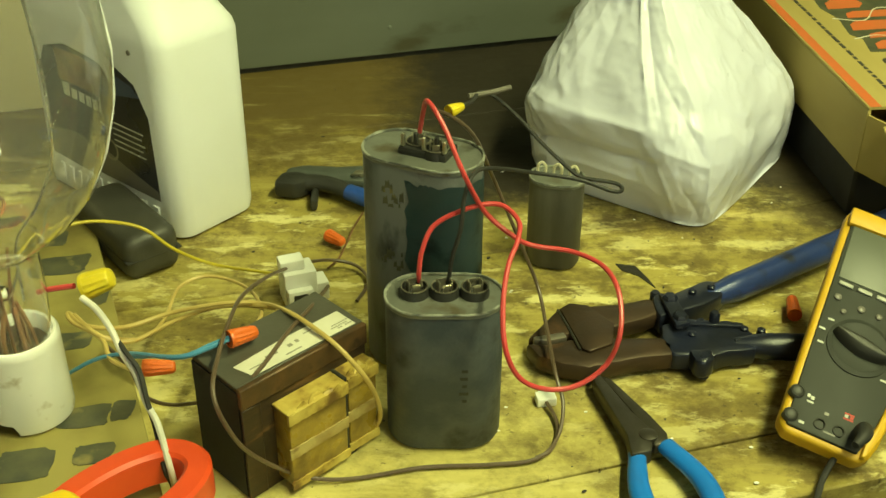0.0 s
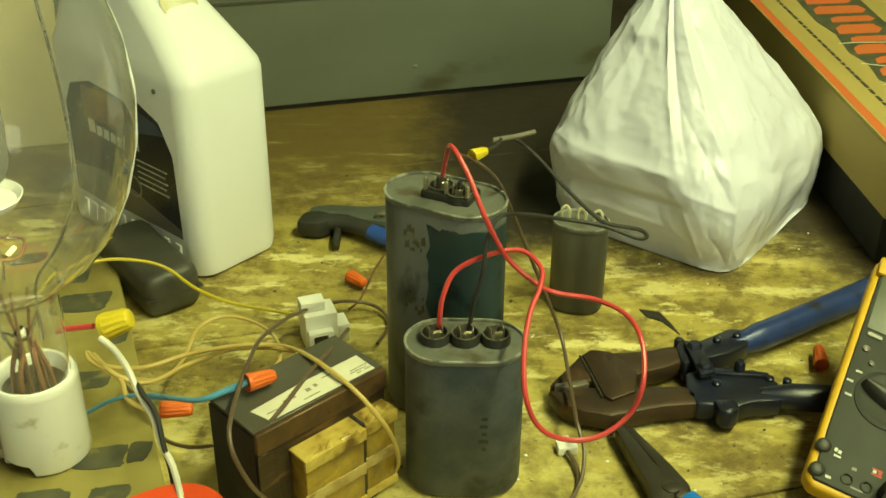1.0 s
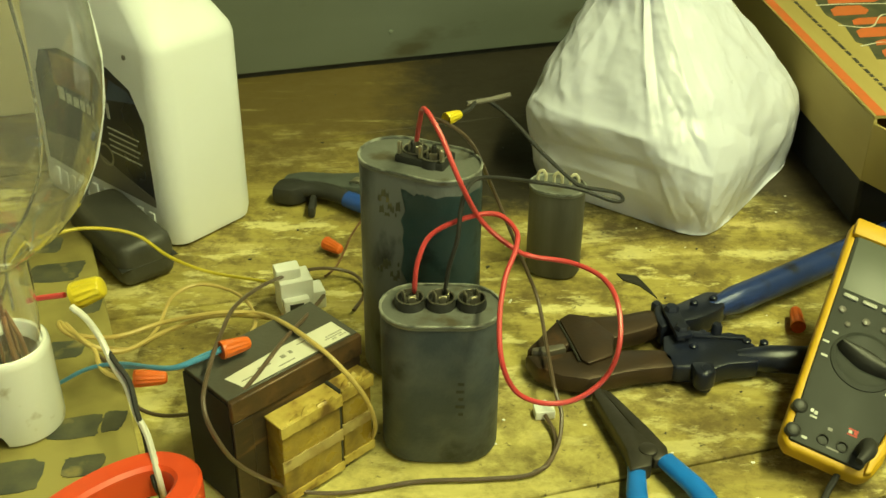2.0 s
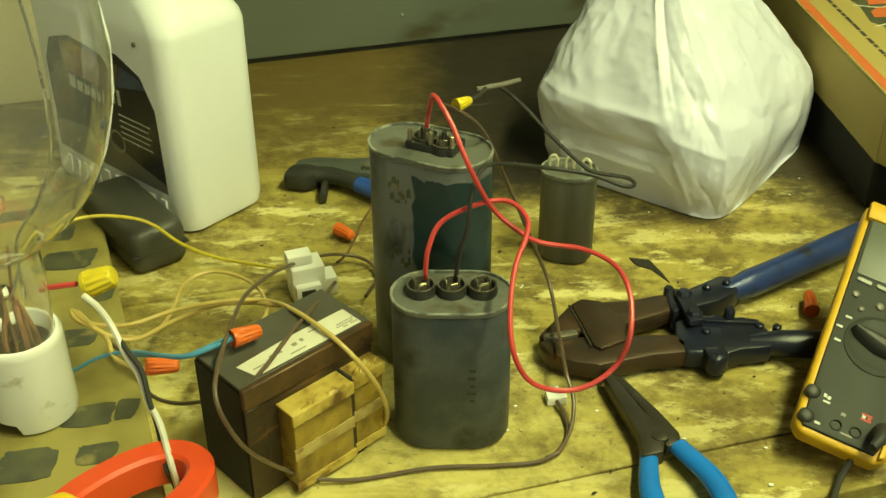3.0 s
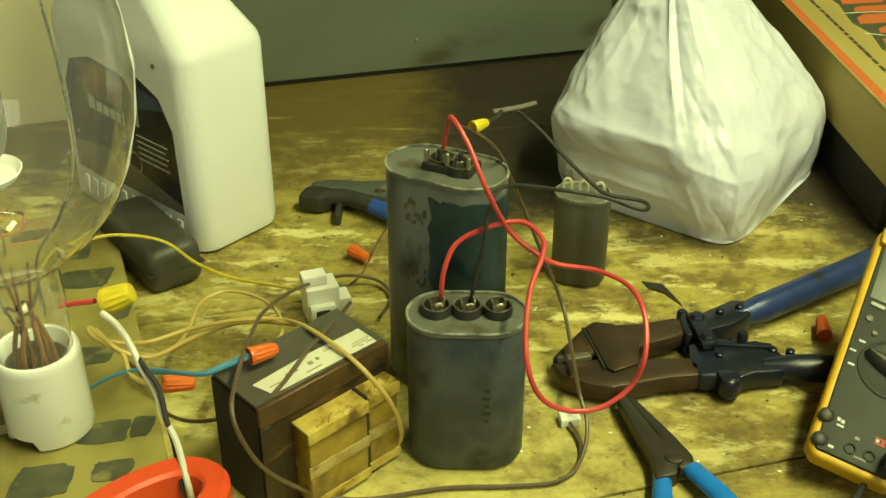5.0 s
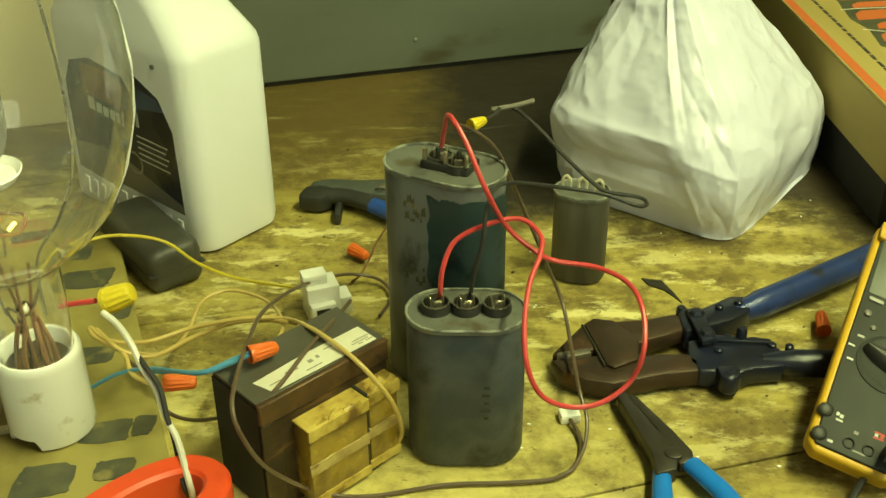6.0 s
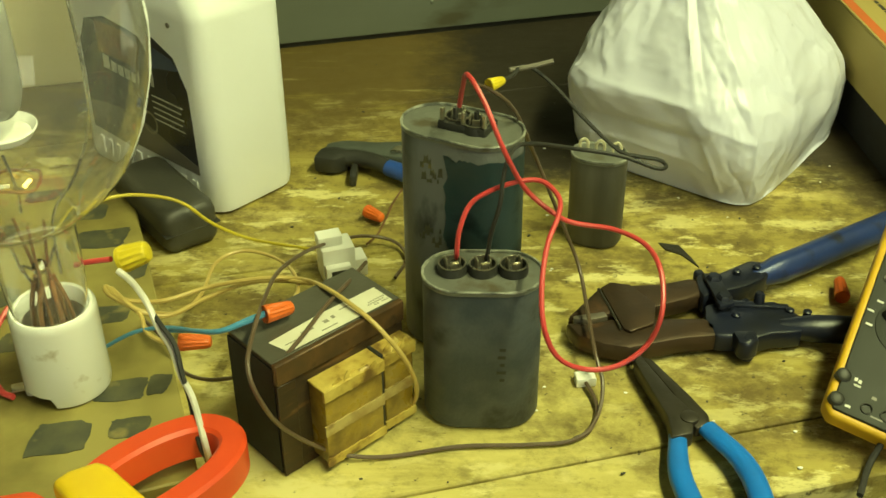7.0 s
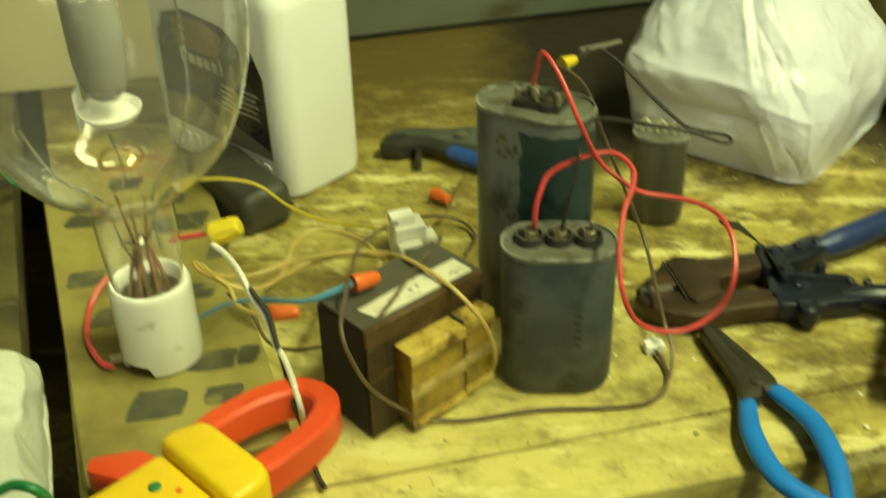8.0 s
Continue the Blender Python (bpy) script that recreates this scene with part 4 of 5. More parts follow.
def sack_mesh(a_, b_, top, lean):
    """A full thin bag drawn up over a boxy load: narrow foot, round shoulder, straight tense sides up to the tied neck."""
    rings, n, m = [], 320, 150
    for j in range(m + 1):
        t = j / m
        lo, hi = 0.845 + 0.62 * t, 1.335 - 0.98 * t - 0.28 * t * t
        k = -math.log(math.exp(-14 * lo) + math.exp(-14 * hi)) / 14
        k *= 0.955 if j == 0 else (0.985 if j == 1 else 1)
        sq = 0.26 + 0.26 * min(1, t / 0.35) + 0.36 * min(1, max(0, (t - 0.35) / 0.5))
        ring = []
        for i in range(n):
            a = 2 * math.pi * i / n
            c, s_ = math.cos(a), math.sin(a)
            x = math.copysign(abs(c) ** sq, c) * a_ * k
            y = math.copysign(abs(s_) ** sq, s_) * b_ * k
            v = Vector((x, y, top * t))
            d = 0.0
            for a0, a1, wd, hh in PLEATS:
                am = a1 + (a0 - a1) * min(1, max(0, (t - 0.25) / 0.7))
                da = abs((a - am + math.pi) % (2 * math.pi) - math.pi)
                d += hh * math.exp(-da / wd) * min(1, max(0, (t - 0.26) / 0.30)) ** 1.4 * min(1, k * 2.2)
            # the load's edge pressing out along the far-left face, and slack film under it
            edge = math.exp(-(((a - 2.75 + math.pi) % (2 * math.pi) - math.pi) / 0.55) ** 2)
            tt = t + 0.02 * math.sin(3 * a)
            d += 0.0045 * edge * math.exp(-((tt - 0.345) / 0.035) ** 2) - 0.0040 * edge * math.exp(-((tt - 0.22) / 0.06) ** 2)
            for ca, ct, da_, dt_, wd, hh in CREASES:
                ux, uy = da_ * 0.115, dt_ * top
                px, py = ((a - ca + math.pi) % (2 * math.pi) - math.pi) * 0.115, (t - ct) * top
                w_ = min(1, max(0, (px * ux + py * uy) / (ux * ux + uy * uy)))
                gap_ = math.hypot(px - ux * w_, py - uy * w_)
                d += hh * math.exp(-gap_ / wd)
            q = Vector((v.x * 14, v.y * 14, v.z * 9 + 3.0))
            d -= 0.0075 * abs(noise.noise(q)) + 0.0045 * abs(noise.noise(q * 2.1 + Vector((4, 1, 7)))) + 0.0022 * abs(noise.noise(q * 4.7)) + 0.0009 * abs(noise.noise(q * 9.5))
            r_ = max(0.004, math.hypot(x, y))
            f = 1 + (d if j > 1 else d * 0.3) / r_
            ring.append((x * f + lean[0] * t ** 1.15, y * f + lean[1] * t ** 1.15, v.z + (0.0012 * noise.noise(q * 1.7) if j > 1 else 0)))
        rings.append(ring)
    return loft(rings)


bag = thing("carrier_bag", pose(0.233, 0.317, 0, 0, 0, 53), "full white plastic carrier bag, creased and tied at the top", "plastic bag")
part("sack", sack_mesh(0.122, 0.109, 0.245, (-0.016, 0.033)), BAG, bag, "", None, 70)
part("knot", tube([(-0.036, 0.036, 0.240), (-0.018, 0.030, 0.250), (-0.010, 0.046, 0.254), (-0.028, 0.052, 0.250), (-0.032, 0.034, 0.256), (-0.012, 0.036, 0.266)], [0.006, 0.009, 0.010, 0.009, 0.008, 0.003], 12), BAG, bag, "tied handles")

# ---- flat carton on an added block ----
carton = thing("flat_carton", pose(0.3745, 0.203, 0.05, 0, 0, 4.5), "flat tan cardboard carton with orange print, one end open", "carton")
CH, CWID, CLEN = 0.058, 0.30, 0.52
part("left_side", box(0, 0.003, 0, CLEN, 0, CH, 0.0005, 1), CARTON, carton)
part("right_side", box(CWID - 0.003, CWID, 0, CLEN, 0, CH, 0.0005, 1), CARTON, carton)
part("bottom", box(0.003, CWID - 0.003, 0, CLEN, 0, 0.003), CARTON, carton)
top_ = part("top", box(0, CWID, 0, CLEN, CH, CH + 0.003, 0.0006, 1), CARTON, carton)
part("far_end", box(0.003, CWID - 0.003, CLEN - 0.003, CLEN, 0.003, CH), CARTON, carton)
part("open_flap", box(0, 0.0025, -0.075, -0.0005, 0.001, CH - 0.004, 0.0005, 1), CARTON, carton, "open end flap", pose(0, 0, 0, 0, 0, 24))
part("top_flap", box(0.004, CWID - 0.004, -0.05, 0, CH - 0.002, CH, 0.0005, 1), CARTON, carton, "", pose(0, 0, 0.0, 22, 0, 0) @ pose(0, 0.0, 0))
part("orange_stripe", box(0.0015, 0.011, 0.0, CLEN, CH + 0.003, CH + 0.0033), PRINT_ORANGE, top_, "orange edge stripe")
random.seed(7)
y = 0.02
while y < 0.40:
    w_ = random.uniform(0.005, 0.016)
    part("print_bar", box(0.030, 0.0335, y, y + w_, CH + 0.003, CH + 0.0033), PRINT_DARK, top_)
    y += w_ + random.uniform(0.002, 0.006)
# square maker's mark drawn as plain shapes
part("mark_frame", loft([rrect(0.052, 0.056, 0.008, CH + 0.0032, 6, 0.080, 0.075), rrect(0.0515, 0.0555, 0.008, CH + 0.0034, 6, 0.080, 0.075), rrect(0.047, 0.051, 0.007, CH + 0.0034, 6, 0.080, 0.075), rrect(0.0465, 0.0505, 0.007, CH + 0.0032, 6, 0.080, 0.075)], False), PRINT_DARK, top_, "dark square outline")
for k in range(6):
    a = k * math.pi / 3
    part("mark_petal", prism([(0.080 + 0.006 * math.cos(a) + 0.008 * math.cos(b) * 0.8, 0.075 + 0.008 * math.sin(a) + 0.007 * math.sin(b)) for b in np.linspace(0, 2 * math.pi, 9)[:-1]], CH + 0.003, CH + 0.0032 + 0.0001 * k), PRINT_DARK, top_)
# large lettering as plain orange blocks on a ragged dark ground, with cream rules between
part("letter_ground", prism([(0.052, 0.118), (0.058, 0.150), (0.050, 0.162), (0.056, 0.205), (0.049, 0.235), (0.056, 0.290), (0.050, 0.330), (0.054, 0.420), (0.128, 0.424), (0.124, 0.330), (0.131, 0.240), (0.122, 0.170), (0.126, 0.112), (0.090, 0.116)], CH + 0.003, CH + 0.0032), PRINT_GREEN, top_, "dark green lettering ground")
for k, (y0, w_, x0, x1) in enumerate(((0.124, 0.022, 0.062, 0.118), (0.151, 0.016, 0.066, 0.096), (0.172, 0.026, 0.058, 0.116), (0.205, 0.020, 0.066, 0.120), (0.231, 0.028, 0.056, 0.098), (0.266, 0.018, 0.064, 0.122), (0.290, 0.030, 0.060, 0.112), (0.327, 0.020, 0.066, 0.118), (0.354, 0.028, 0.058, 0.120), (0.388, 0.026, 0.060, 0.116))):
    part("letter_block", prism([(x0, y0), (x1 - 0.008, y0 + 0.003), (x1, y0 + w_ * 0.5), (x1 - 0.004, y0 + w_), (x0 + 0.012, y0 + w_ - 0.002), (x0 + 0.003, y0 + w_ * 0.6)], CH + 0.003, CH + 0.0036), PRINT_ORANGE, top_)
for pts in ([(0.050, 0.150), (0.075, 0.158), (0.100, 0.150), (0.128, 0.166)], [(0.050, 0.205), (0.080, 0.198), (0.105, 0.230), (0.128, 0.228)], [(0.049, 0.262), (0.080, 0.264), (0.128, 0.262)]):
    part("cream_rule", tube([(x, y_, CH + 0.0034) for x, y_ in pts], 0.0009, 6, 6, 0.4), PAPER, top_)

# added prop; its black stands for the shade below the carton
blk = tagged(finish(box(0.004, 0.29, 0.006, 0.50, 0.0, 0.0498, 0.003, 1), "shade_block", SHADE_BLACK), "added block, black for the shade under the flat carton", "block")
blk.matrix_world = pose(0.3745, 0.203, 0, 0, 0, 4.5)

# ---- bolt cutter ----
bc = thing("bolt_cutter", pose(0, 0, 0), "old bolt cutter with rusty jaws and worn blue handles", "bolt cutter")
part("upper_jaw", prism([(0.075, 0.006), (0.084, 0.018), (0.100, 0.041), (0.112, 0.049), (0.124, 0.046), (0.148, 0.048), (0.172, 0.056), (0.180, 0.048), (0.178, 0.036), (0.164, 0.028), (0.146, 0.021), (0.132, 0.013), (0.104, 0.009)], 0.006, 0.020, 0.003), JAW_STEEL, bc, "rusty upper jaw")
part("lower_jaw", prism([(0.073, 0.001), (0.090, -0.001), (0.106, 0.005), (0.132, 0.006), (0.174, 0.007), (0.182, -0.003), (0.178, -0.015), (0.154, -0.018), (0.130, -0.025), (0.116, -0.029), (0.098, -0.025), (0.081, -0.015)], 0.004, 0.019, 0.0035), JAW_STEEL, bc, "rusty lower jaw")
part("side_plate", prism([(0.102, 0.040), (0.110, 0.047), (0.124, 0.044), (0.140, 0.020), (0.136, -0.004), (0.118, -0.014), (0.113, -0.010)], 0.0190, 0.0215, 0.0010), JAW_STEEL, bc, "rusty link plate")
part("plate_gap", tube([(0.1005, 0.040, 0.0200), (0.106, 0.016, 0.0205), (0.1115, -0.010, 0.0200)], 0.0010, 6), BLACK_TAR, bc, "greasy dark joint")
part("bite", prism([(0.079, 0.0055), (0.102, 0.011), (0.104, 0.005), (0.090, 0.0005), (0.079, 0.002)], 0.006, 0.0205, 0.001), EDGE_STEEL, bc, "bare steel cutting edge")
part("upper_knuckle", prism([(0.174, 0.050), (0.177, 0.062), (0.184, 0.060), (0.190, 0.058), (0.219, 0.077), (0.230, 0.076), (0.236, 0.066), (0.226, 0.053), (0.212, 0.043), (0.200, 0.038), (0.188, 0.034), (0.176, 0.028), (0.174, 0.038)], 0.004, 0.022, 0.003), NAVY_PAINT, bc, "worn navy knuckle")
part("lower_knuckle", prism([(0.176, 0.022), (0.184, 0.025), (0.200, 0.024), (0.216, 0.025), (0.228, 0.028), (0.233, 0.019), (0.242, 0.012), (0.240, -0.009), (0.230, -0.011), (0.218, -0.012), (0.207, -0.017), (0.193, -0.016), (0.178, -0.015), (0.172, -0.004)], 0.004, 0.019, 0.0025), NAVY_PAINT, bc, "worn navy knuckle")
part("pivot_link", prism([(0.179, 0.052), (0.190, 0.052), (0.196, 0.014), (0.184, 0.010)], 0.0225, 0.0265, 0.001), NAVY_PAINT, bc)
for x, y_, r_ in ((0.186, 0.045, 0.006), (0.189, 0.020, 0.006), (0.199, -0.021, 0.0050), (0.215, 0.022, 0.004), (0.178, 0.060, 0.004)):
    part("bolt_head", lathe([(r_, 0.004), (r_, 0.021 if y_ < 0 or y_ > 0.05 else 0.0275), (r_ * 0.7, 0.0225 if y_ < 0 or y_ > 0.05 else 0.0295)], 6 if r_ > 0.005 else 12), NAVY_PAINT, bc, "", pose(x, y_, 0))
for x, y_ in ((0.206, 0.058), (0.222, 0.064), (0.206, 0.024), (0.236, 0.014), (0.248, 0.012), (0.196, 0.008)):
    part("rivet", lathe([(0.0032, 0.015), (0.0032, 0.0245 if y_ > 0.05 else 0.0205), (0.002, 0.0255 if y_ > 0.05 else 0.0215)], 10), NAVY_PAINT, bc, "", pose(x, y_, 0))
part("cover_strip", prism([(0.190, 0.026), (0.236, 0.020), (0.236, 0.015), (0.190, 0.019)], 0.0185, 0.0215, 0.001), NAVY_PAINT, bc)
part("stop_lug", prism([(0.189, -0.012), (0.206, -0.012), (0.206, -0.024), (0.198, -0.029), (0.191, -0.026)], 0.006, 0.022, 0.003), NAVY_PAINT, bc)
part("upper_handle", tube([(0.214, 0.058, 0.015), (0.242, 0.073, 0.016), (0.274, 0.092, 0.017), (0.345, 0.135, 0.019), (0.42, 0.181, 0.020), (0.52, 0.243, 0.020), (0.62, 0.305, 0.016)], [0.0060, 0.0112, 0.0110, 0.0112, 0.0120, 0.0135, 0.0150], 14), BLUE_PAINT, bc, "scuffed blue tubular handle")
part("lower_handle", tube([(0.226, 0.001, 0.014), (0.25, 0.0, 0.014), (0.30, -0.003, 0.014), (0.46, -0.012, 0.015), (0.66, -0.03, 0.016)], [0.0060, 0.0100, 0.0105, 0.0135, 0.0150], 14), NAVY_PAINT, bc, "dark worn tubular handle")

# ---- multimeter, propped on its stand ----
O_, R_, T_ = Vector((0.2290, -0.109, 0.030)), Vector((0.2745, -0.125, 0.020)), Vector((0.317, 0.055, 0.100))
ey = (T_ - O_).normalized()
ex = (R_ - O_ - ey * (R_ - O_).dot(ey)).normalized()
ez = ex.cross(ey)
MM = Matrix((Vector((ex.x, ey.x, ez.x, O_.x)), Vector((ex.y, ey.y, ez.y, O_.y)), Vector((ex.z, ey.z, ez.z, O_.z)), Vector((0, 0, 0, 1))))
meter = thing("multimeter", MM, "grey digital multimeter in a yellow holster, propped on its stand", "multimeter")
MW, ML, MT = 0.062, 0.197, 0.013
hol = prism([(0.002, -0.001), (0.050, -0.001), (0.056, 0.004), (0.060, 0.016), (0.062, 0.030), (0.068, 0.055), (0.073, ML - 0.012), (0.068, ML), (0.002, ML), (-0.004, ML - 0.006), (-0.004, 0.05), (-0.004, 0.006)], -MT, 0.0, 0.003, 3)
part("holster", hol, METER_YELLOW, meter, "yellow rubber holster")
part("holster_lip", prism([(-0.002, 0.178), (-0.0025, ML - 0.003), (0.068, ML - 0.003), (0.068, 0.1805)], -0.001, 0.0050, 0.002), METER_YELLOW, meter, "raised top edge of the holster")
part("holster_shoulder", prism([(0.0500, 0.001), (0.054, 0.003), (0.059, 0.020), (0.062, 0.048), (0.0575, 0.046), (0.0545, 0.026), (0.0510, 0.018)], -0.001, 0.0045, 0.0015), METER_YELLOW, meter, "raised side of the holster")
face = part("face", prism([(0.0015, 0.0035), (0.0480, 0.0035), (0.0530, 0.020), (0.0590, 0.05), (0.066, 0.182), (0.0005, 0.182), (0.0002, 0.05), (0.0006, 0.0060)], -0.004, 0.0022, 0.0012), METER_FACE, meter, "dark grey front")
part("screen", prism([(0.0030, 0.1300), (0.0630, 0.1300), (0.0640, 0.1785), (0.0025, 0.1785)], 0.0018, 0.0029, 0.0006), SCREEN, face, "blank grey display")
for k in range(4):
    part("button", box(-0.0052, 0.0052, -0.0017, 0.0017, 0.0018, 0.0040, 0.001), BUTTON_GREY, face, "pale push button", pose(0.0098 + k * 0.0134, 0.1254, 0, 0, 0, -2))
for x, y_, r_ in ((0.0071, 0.1130, 0.0026), (0.0133, 0.1030, 0.0020), (0.0243, 0.1105, 0.0027), (0.0368, 0.1100, 0.0023), (0.050, 0.108, 0.0023)):
    part("round_button", lathe([(r_, 0.0018), (r_, 0.0034), (r_ * 0.6, 0.0040)], 14), LABEL_BAND, face, "small grey round button", pose(x, y_, 0))
dial = part("dial", lathe([(0.0225, 0.0020), (0.0222, 0.0030), (0.0190, 0.0042), (0.0175, 0.0036), (0.0020, 0.0034)], 40), METER_FACE, face, "round range dial with a polished ring", pose(0.0305, 0.080, 0))
knob = [(0.0205 * math.cos(a), 0.0078 * math.sin(a) * (1 - 0.25 * abs(math.cos(a)))) for a in np.linspace(0, 2 * math.pi, 25)[:-1]]
part("dial_knob", loft([[(x, y_, 0.0030) for x, y_ in knob], [(x * 0.98, y_ * 0.85, 0.0075) for x, y_ in knob], [(x * 0.93, y_ * 0.42, 0.0115) for x, y_ in knob], [(x * 0.86, y_ * 0.2, 0.0120) for x, y_ in knob]]), BLACK_PLASTIC, dial, "black wedge-shaped knob", pose(0.0305, 0.080, 0, 0, 0, -12))
for a, r_ in ((150, 0.0265), (172, 0.0272), (196, 0.0262), (40, 0.0268), (12, 0.027), (-15, 0.027), (-40, 0.027)):
    part("mark", box(-0.0022, 0.0022, -0.0008, 0.0008, 0.0021, 0.0025), PRINT_WHITE, face, "", pose(0.0305 + r_ * math.cos(radians(a)), 0.080 + r_ * math.sin(radians(a)), 0))
for x, y_ in ((0.0010, 0.0288), (0.0016, 0.0105)):
    part("notch", lathe([(0.0050, -0.003), (0.0050, 0.0030), (0.0042, 0.0038), (0.0030, 0.0030), (0.0008, 0.0030)], 18), BLACK_PLASTIC, face, "black stud at the holster's edge", pose(x, y_, 0))
for x, y_, r_ in ((0.0205, 0.0125, 0.0040), (0.0330, 0.0130, 0.0040), (0.0450, 0.0160, 0.0046)):
    part("socket", lathe([(r_, 0.0018), (r_, 0.0030), (r_ * 0.75, 0.0034), (r_ * 0.6, 0.0012), (0.0008, 0.0010)], 16), BLACK_PLASTIC, face, "black input jack", pose(x, y_, 0))
for x, y_, w_, h_, mt in ((0.0080, 0.0282, 0.0020, 0.0026, PRINT_WHITE), (0.0106, 0.0275, 0.0022, 0.0026, PRINT_WHITE), (0.0086, 0.0246, 0.0046, 0.0014, PRINT_WHITE), (0.0076, 0.0076, 0.0036, 0.0018, PRINT_WHITE), (0.0215, 0.0205, 0.0030, 0.0022, LABEL_BAND), (0.0335, 0.0275, 0.0066, 0.0011, RED_PRINT), (0.0335, 0.0235, 0.0066, 0.0011, RED_PRINT), (0.0340, 0.0250, 0.0022, 0.0022, PRINT_WHITE), (0.0375, 0.0250, 0.0022, 0.0022, RED_PRINT), (0.024, 0.0080, 0.008, 0.0012, LABEL_BAND)):
    part("print_mark", box(x, x + w_, y_, y_ + h_, 0.0021, 0.0024), mt, face)
part("probe_plug", tube([(0.045, 0.014, 0.004), (0.045, 0.013, 0.016), (0.044, 0.004, 0.024), (0.040, -0.006, 0.026)], [0.0052, 0.0055, 0.0045, 0.0026], 12), BLACK_RUBBER, meter, "black probe plug")
part("stand", box(0.010, 0.050, 0.10, 0.103, -0.085, -0.034, 0.001), METER_YELLOW, meter, "fold-out stand", pose(0, 0, 0, 12, 0, 0) @ pose(0, 0.012, 0.002))
wire("probe_lead", [(0.274, -0.105, 0.020), (0.262, -0.120, 0.014), (0.252, -0.132, 0.006), (0.241, -0.154, 0.003)], 0.0022, BLACK_RUBBER, "black rubber probe lead running over the bench's edge", "cable", "")

# ---- diagonal pliers ----
pl = thing("diagonal_pliers", pose(0, 0, 0), "steel long-jawed pliers with blue vinyl grips, lying open", "pliers")
part("left_jaw", prism([(0.119, -0.029), (0.122, -0.029), (0.139, -0.072), (0.150, -0.092), (0.146, -0.112), (0.132, -0.116), (0.132, -0.096), (0.124, -0.064), (0.118, -0.040)], 0.003, 0.015, 0.0025), PLIER_STEEL, pl, "dark steel jaw")
part("right_jaw", prism([(0.1225, -0.029), (0.131, -0.034), (0.151, -0.072), (0.160, -0.092), (0.159, -0.101), (0.149, -0.106), (0.145, -0.092), (0.1395, -0.070)], 0.004, 0.013, 0.0025), PLIER_STEEL, pl, "grey steel jaw")
part("rivet", lathe([(0.006, 0.013), (0.006, 0.0158), (0.004, 0.0165)], 18), PLIER_STEEL, pl, "", pose(0.146, -0.097, 0))
part("left_grip", tube([(0.137, -0.109, 0.009), (0.133, -0.146, 0.010), (0.141, -0.184, 0.010), (0.161, -0.205, 0.009), (0.173, -0.210, 0.008)], [0.0058, 0.0074, 0.0076, 0.0068, 0.0050], 14, 6, 0.75), BLUE_GRIP, pl, "blue vinyl grip")
part("right_grip", tube([(0.157, -0.102, 0.010), (0.174, -0.136, 0.011), (0.178, -0.173, 0.011), (0.175, -0.205, 0.009), (0.170, -0.222, 0.008)], [0.0066, 0.0076, 0.0076, 0.0068, 0.0050], 14, 6, 0.75), BLUE_GRIP, pl, "blue vinyl grip")

# ---- clamp meter ----
cl = thing("clamp_meter", pose(-0.190, -0.2135, BZ, 0, 0, -44), "yellow clamp meter with a closed red-orange jaw", "clamp meter")
jaw_path = [(-0.026, -0.006, 0.023), (-0.031, 0.018, 0.023), (-0.030, 0.046, 0.023), (-0.022, 0.069, 0.023), (-0.008, 0.078, 0.023), (0.007, 0.074, 0.023), (0.017, 0.056, 0.023), (0.021, 0.028, 0.023), (0.020, -0.006, 0.023)]
part("jaw", band(jaw_path, 0.0080, 0.012, 0.0022), CLAMP_RED, cl, "red-orange plastic jaw")
part("collar", prism([(-0.033, -0.020), (-0.034, -0.008), (-0.029, 0.009), (-0.020, 0.011), (0.026, 0.012), (0.036, 0.010), (0.041, -0.004), (0.040, -0.020)], 0.003, 0.041, 0.005, 3), CLAMP_YELLOW, cl, "yellow collar")
part("body", prism([(-0.031, -0.020), (0.037, -0.020), (0.036, -0.06), (0.033, -0.165), (0.026, -0.175), (-0.022, -0.175), (-0.029, -0.165), (-0.029, -0.06)], 0.001, 0.034, 0.008, 3), CLAMP_YELLOW, cl, "yellow body")
part("trigger", prism([(-0.028, -0.018), (-0.050, -0.024), (-0.066, -0.050), (-0.056, -0.058), (-0.028, -0.044)], 0.008, 0.026, 0.004), CLAMP_RED, cl, "red opening lever")
part("led", lathe([(0.0038, 0.033), (0.0038, 0.0348), (0.002, 0.0358)], 14), GREEN_TAPE, cl, "green button", pose(-0.006, -0.040, 0))
part("dot", lathe([(0.0018, 0.033), (0.0018, 0.0346), (0.001, 0.035)], 10), CLAMP_RED, cl, "", pose(0.006, -0.032, 0))

# ---- crimping tool behind the tall capacitor ----
cr = thing("crimping_tool", pose(0, 0, 0), "grey and black crimping tool with a blue grip", "crimping tool")
part("body", prism([(-0.129, 0.268), (-0.127, 0.286), (-0.110, 0.292), (-0.080, 0.288), (-0.040, 0.292), (-0.028, 0.262), (-0.050, 0.256), (-0.080, 0.262), (-0.105, 0.266)], 0.003, 0.014, 0.004), TOOL_GREY, cr, "grey metal body")
part("head", prism([(-0.136, 0.248), (-0.130, 0.268), (-0.116, 0.270), (-0.104, 0.264), (-0.104, 0.250), (-0.116, 0.243)], 0.002, 0.019, 0.004), BLACK_PLASTIC, cr, "black jaw head")
part("black_arm", tube([(-0.122, 0.256, 0.012), (-0.098, 0.256, 0.013), (-0.080, 0.249, 0.013), (-0.064, 0.238, 0.012)], [0.0085, 0.0085, 0.0080, 0.0075], 12, 6, 0.9), BLACK_PLASTIC, cr, "black handle")
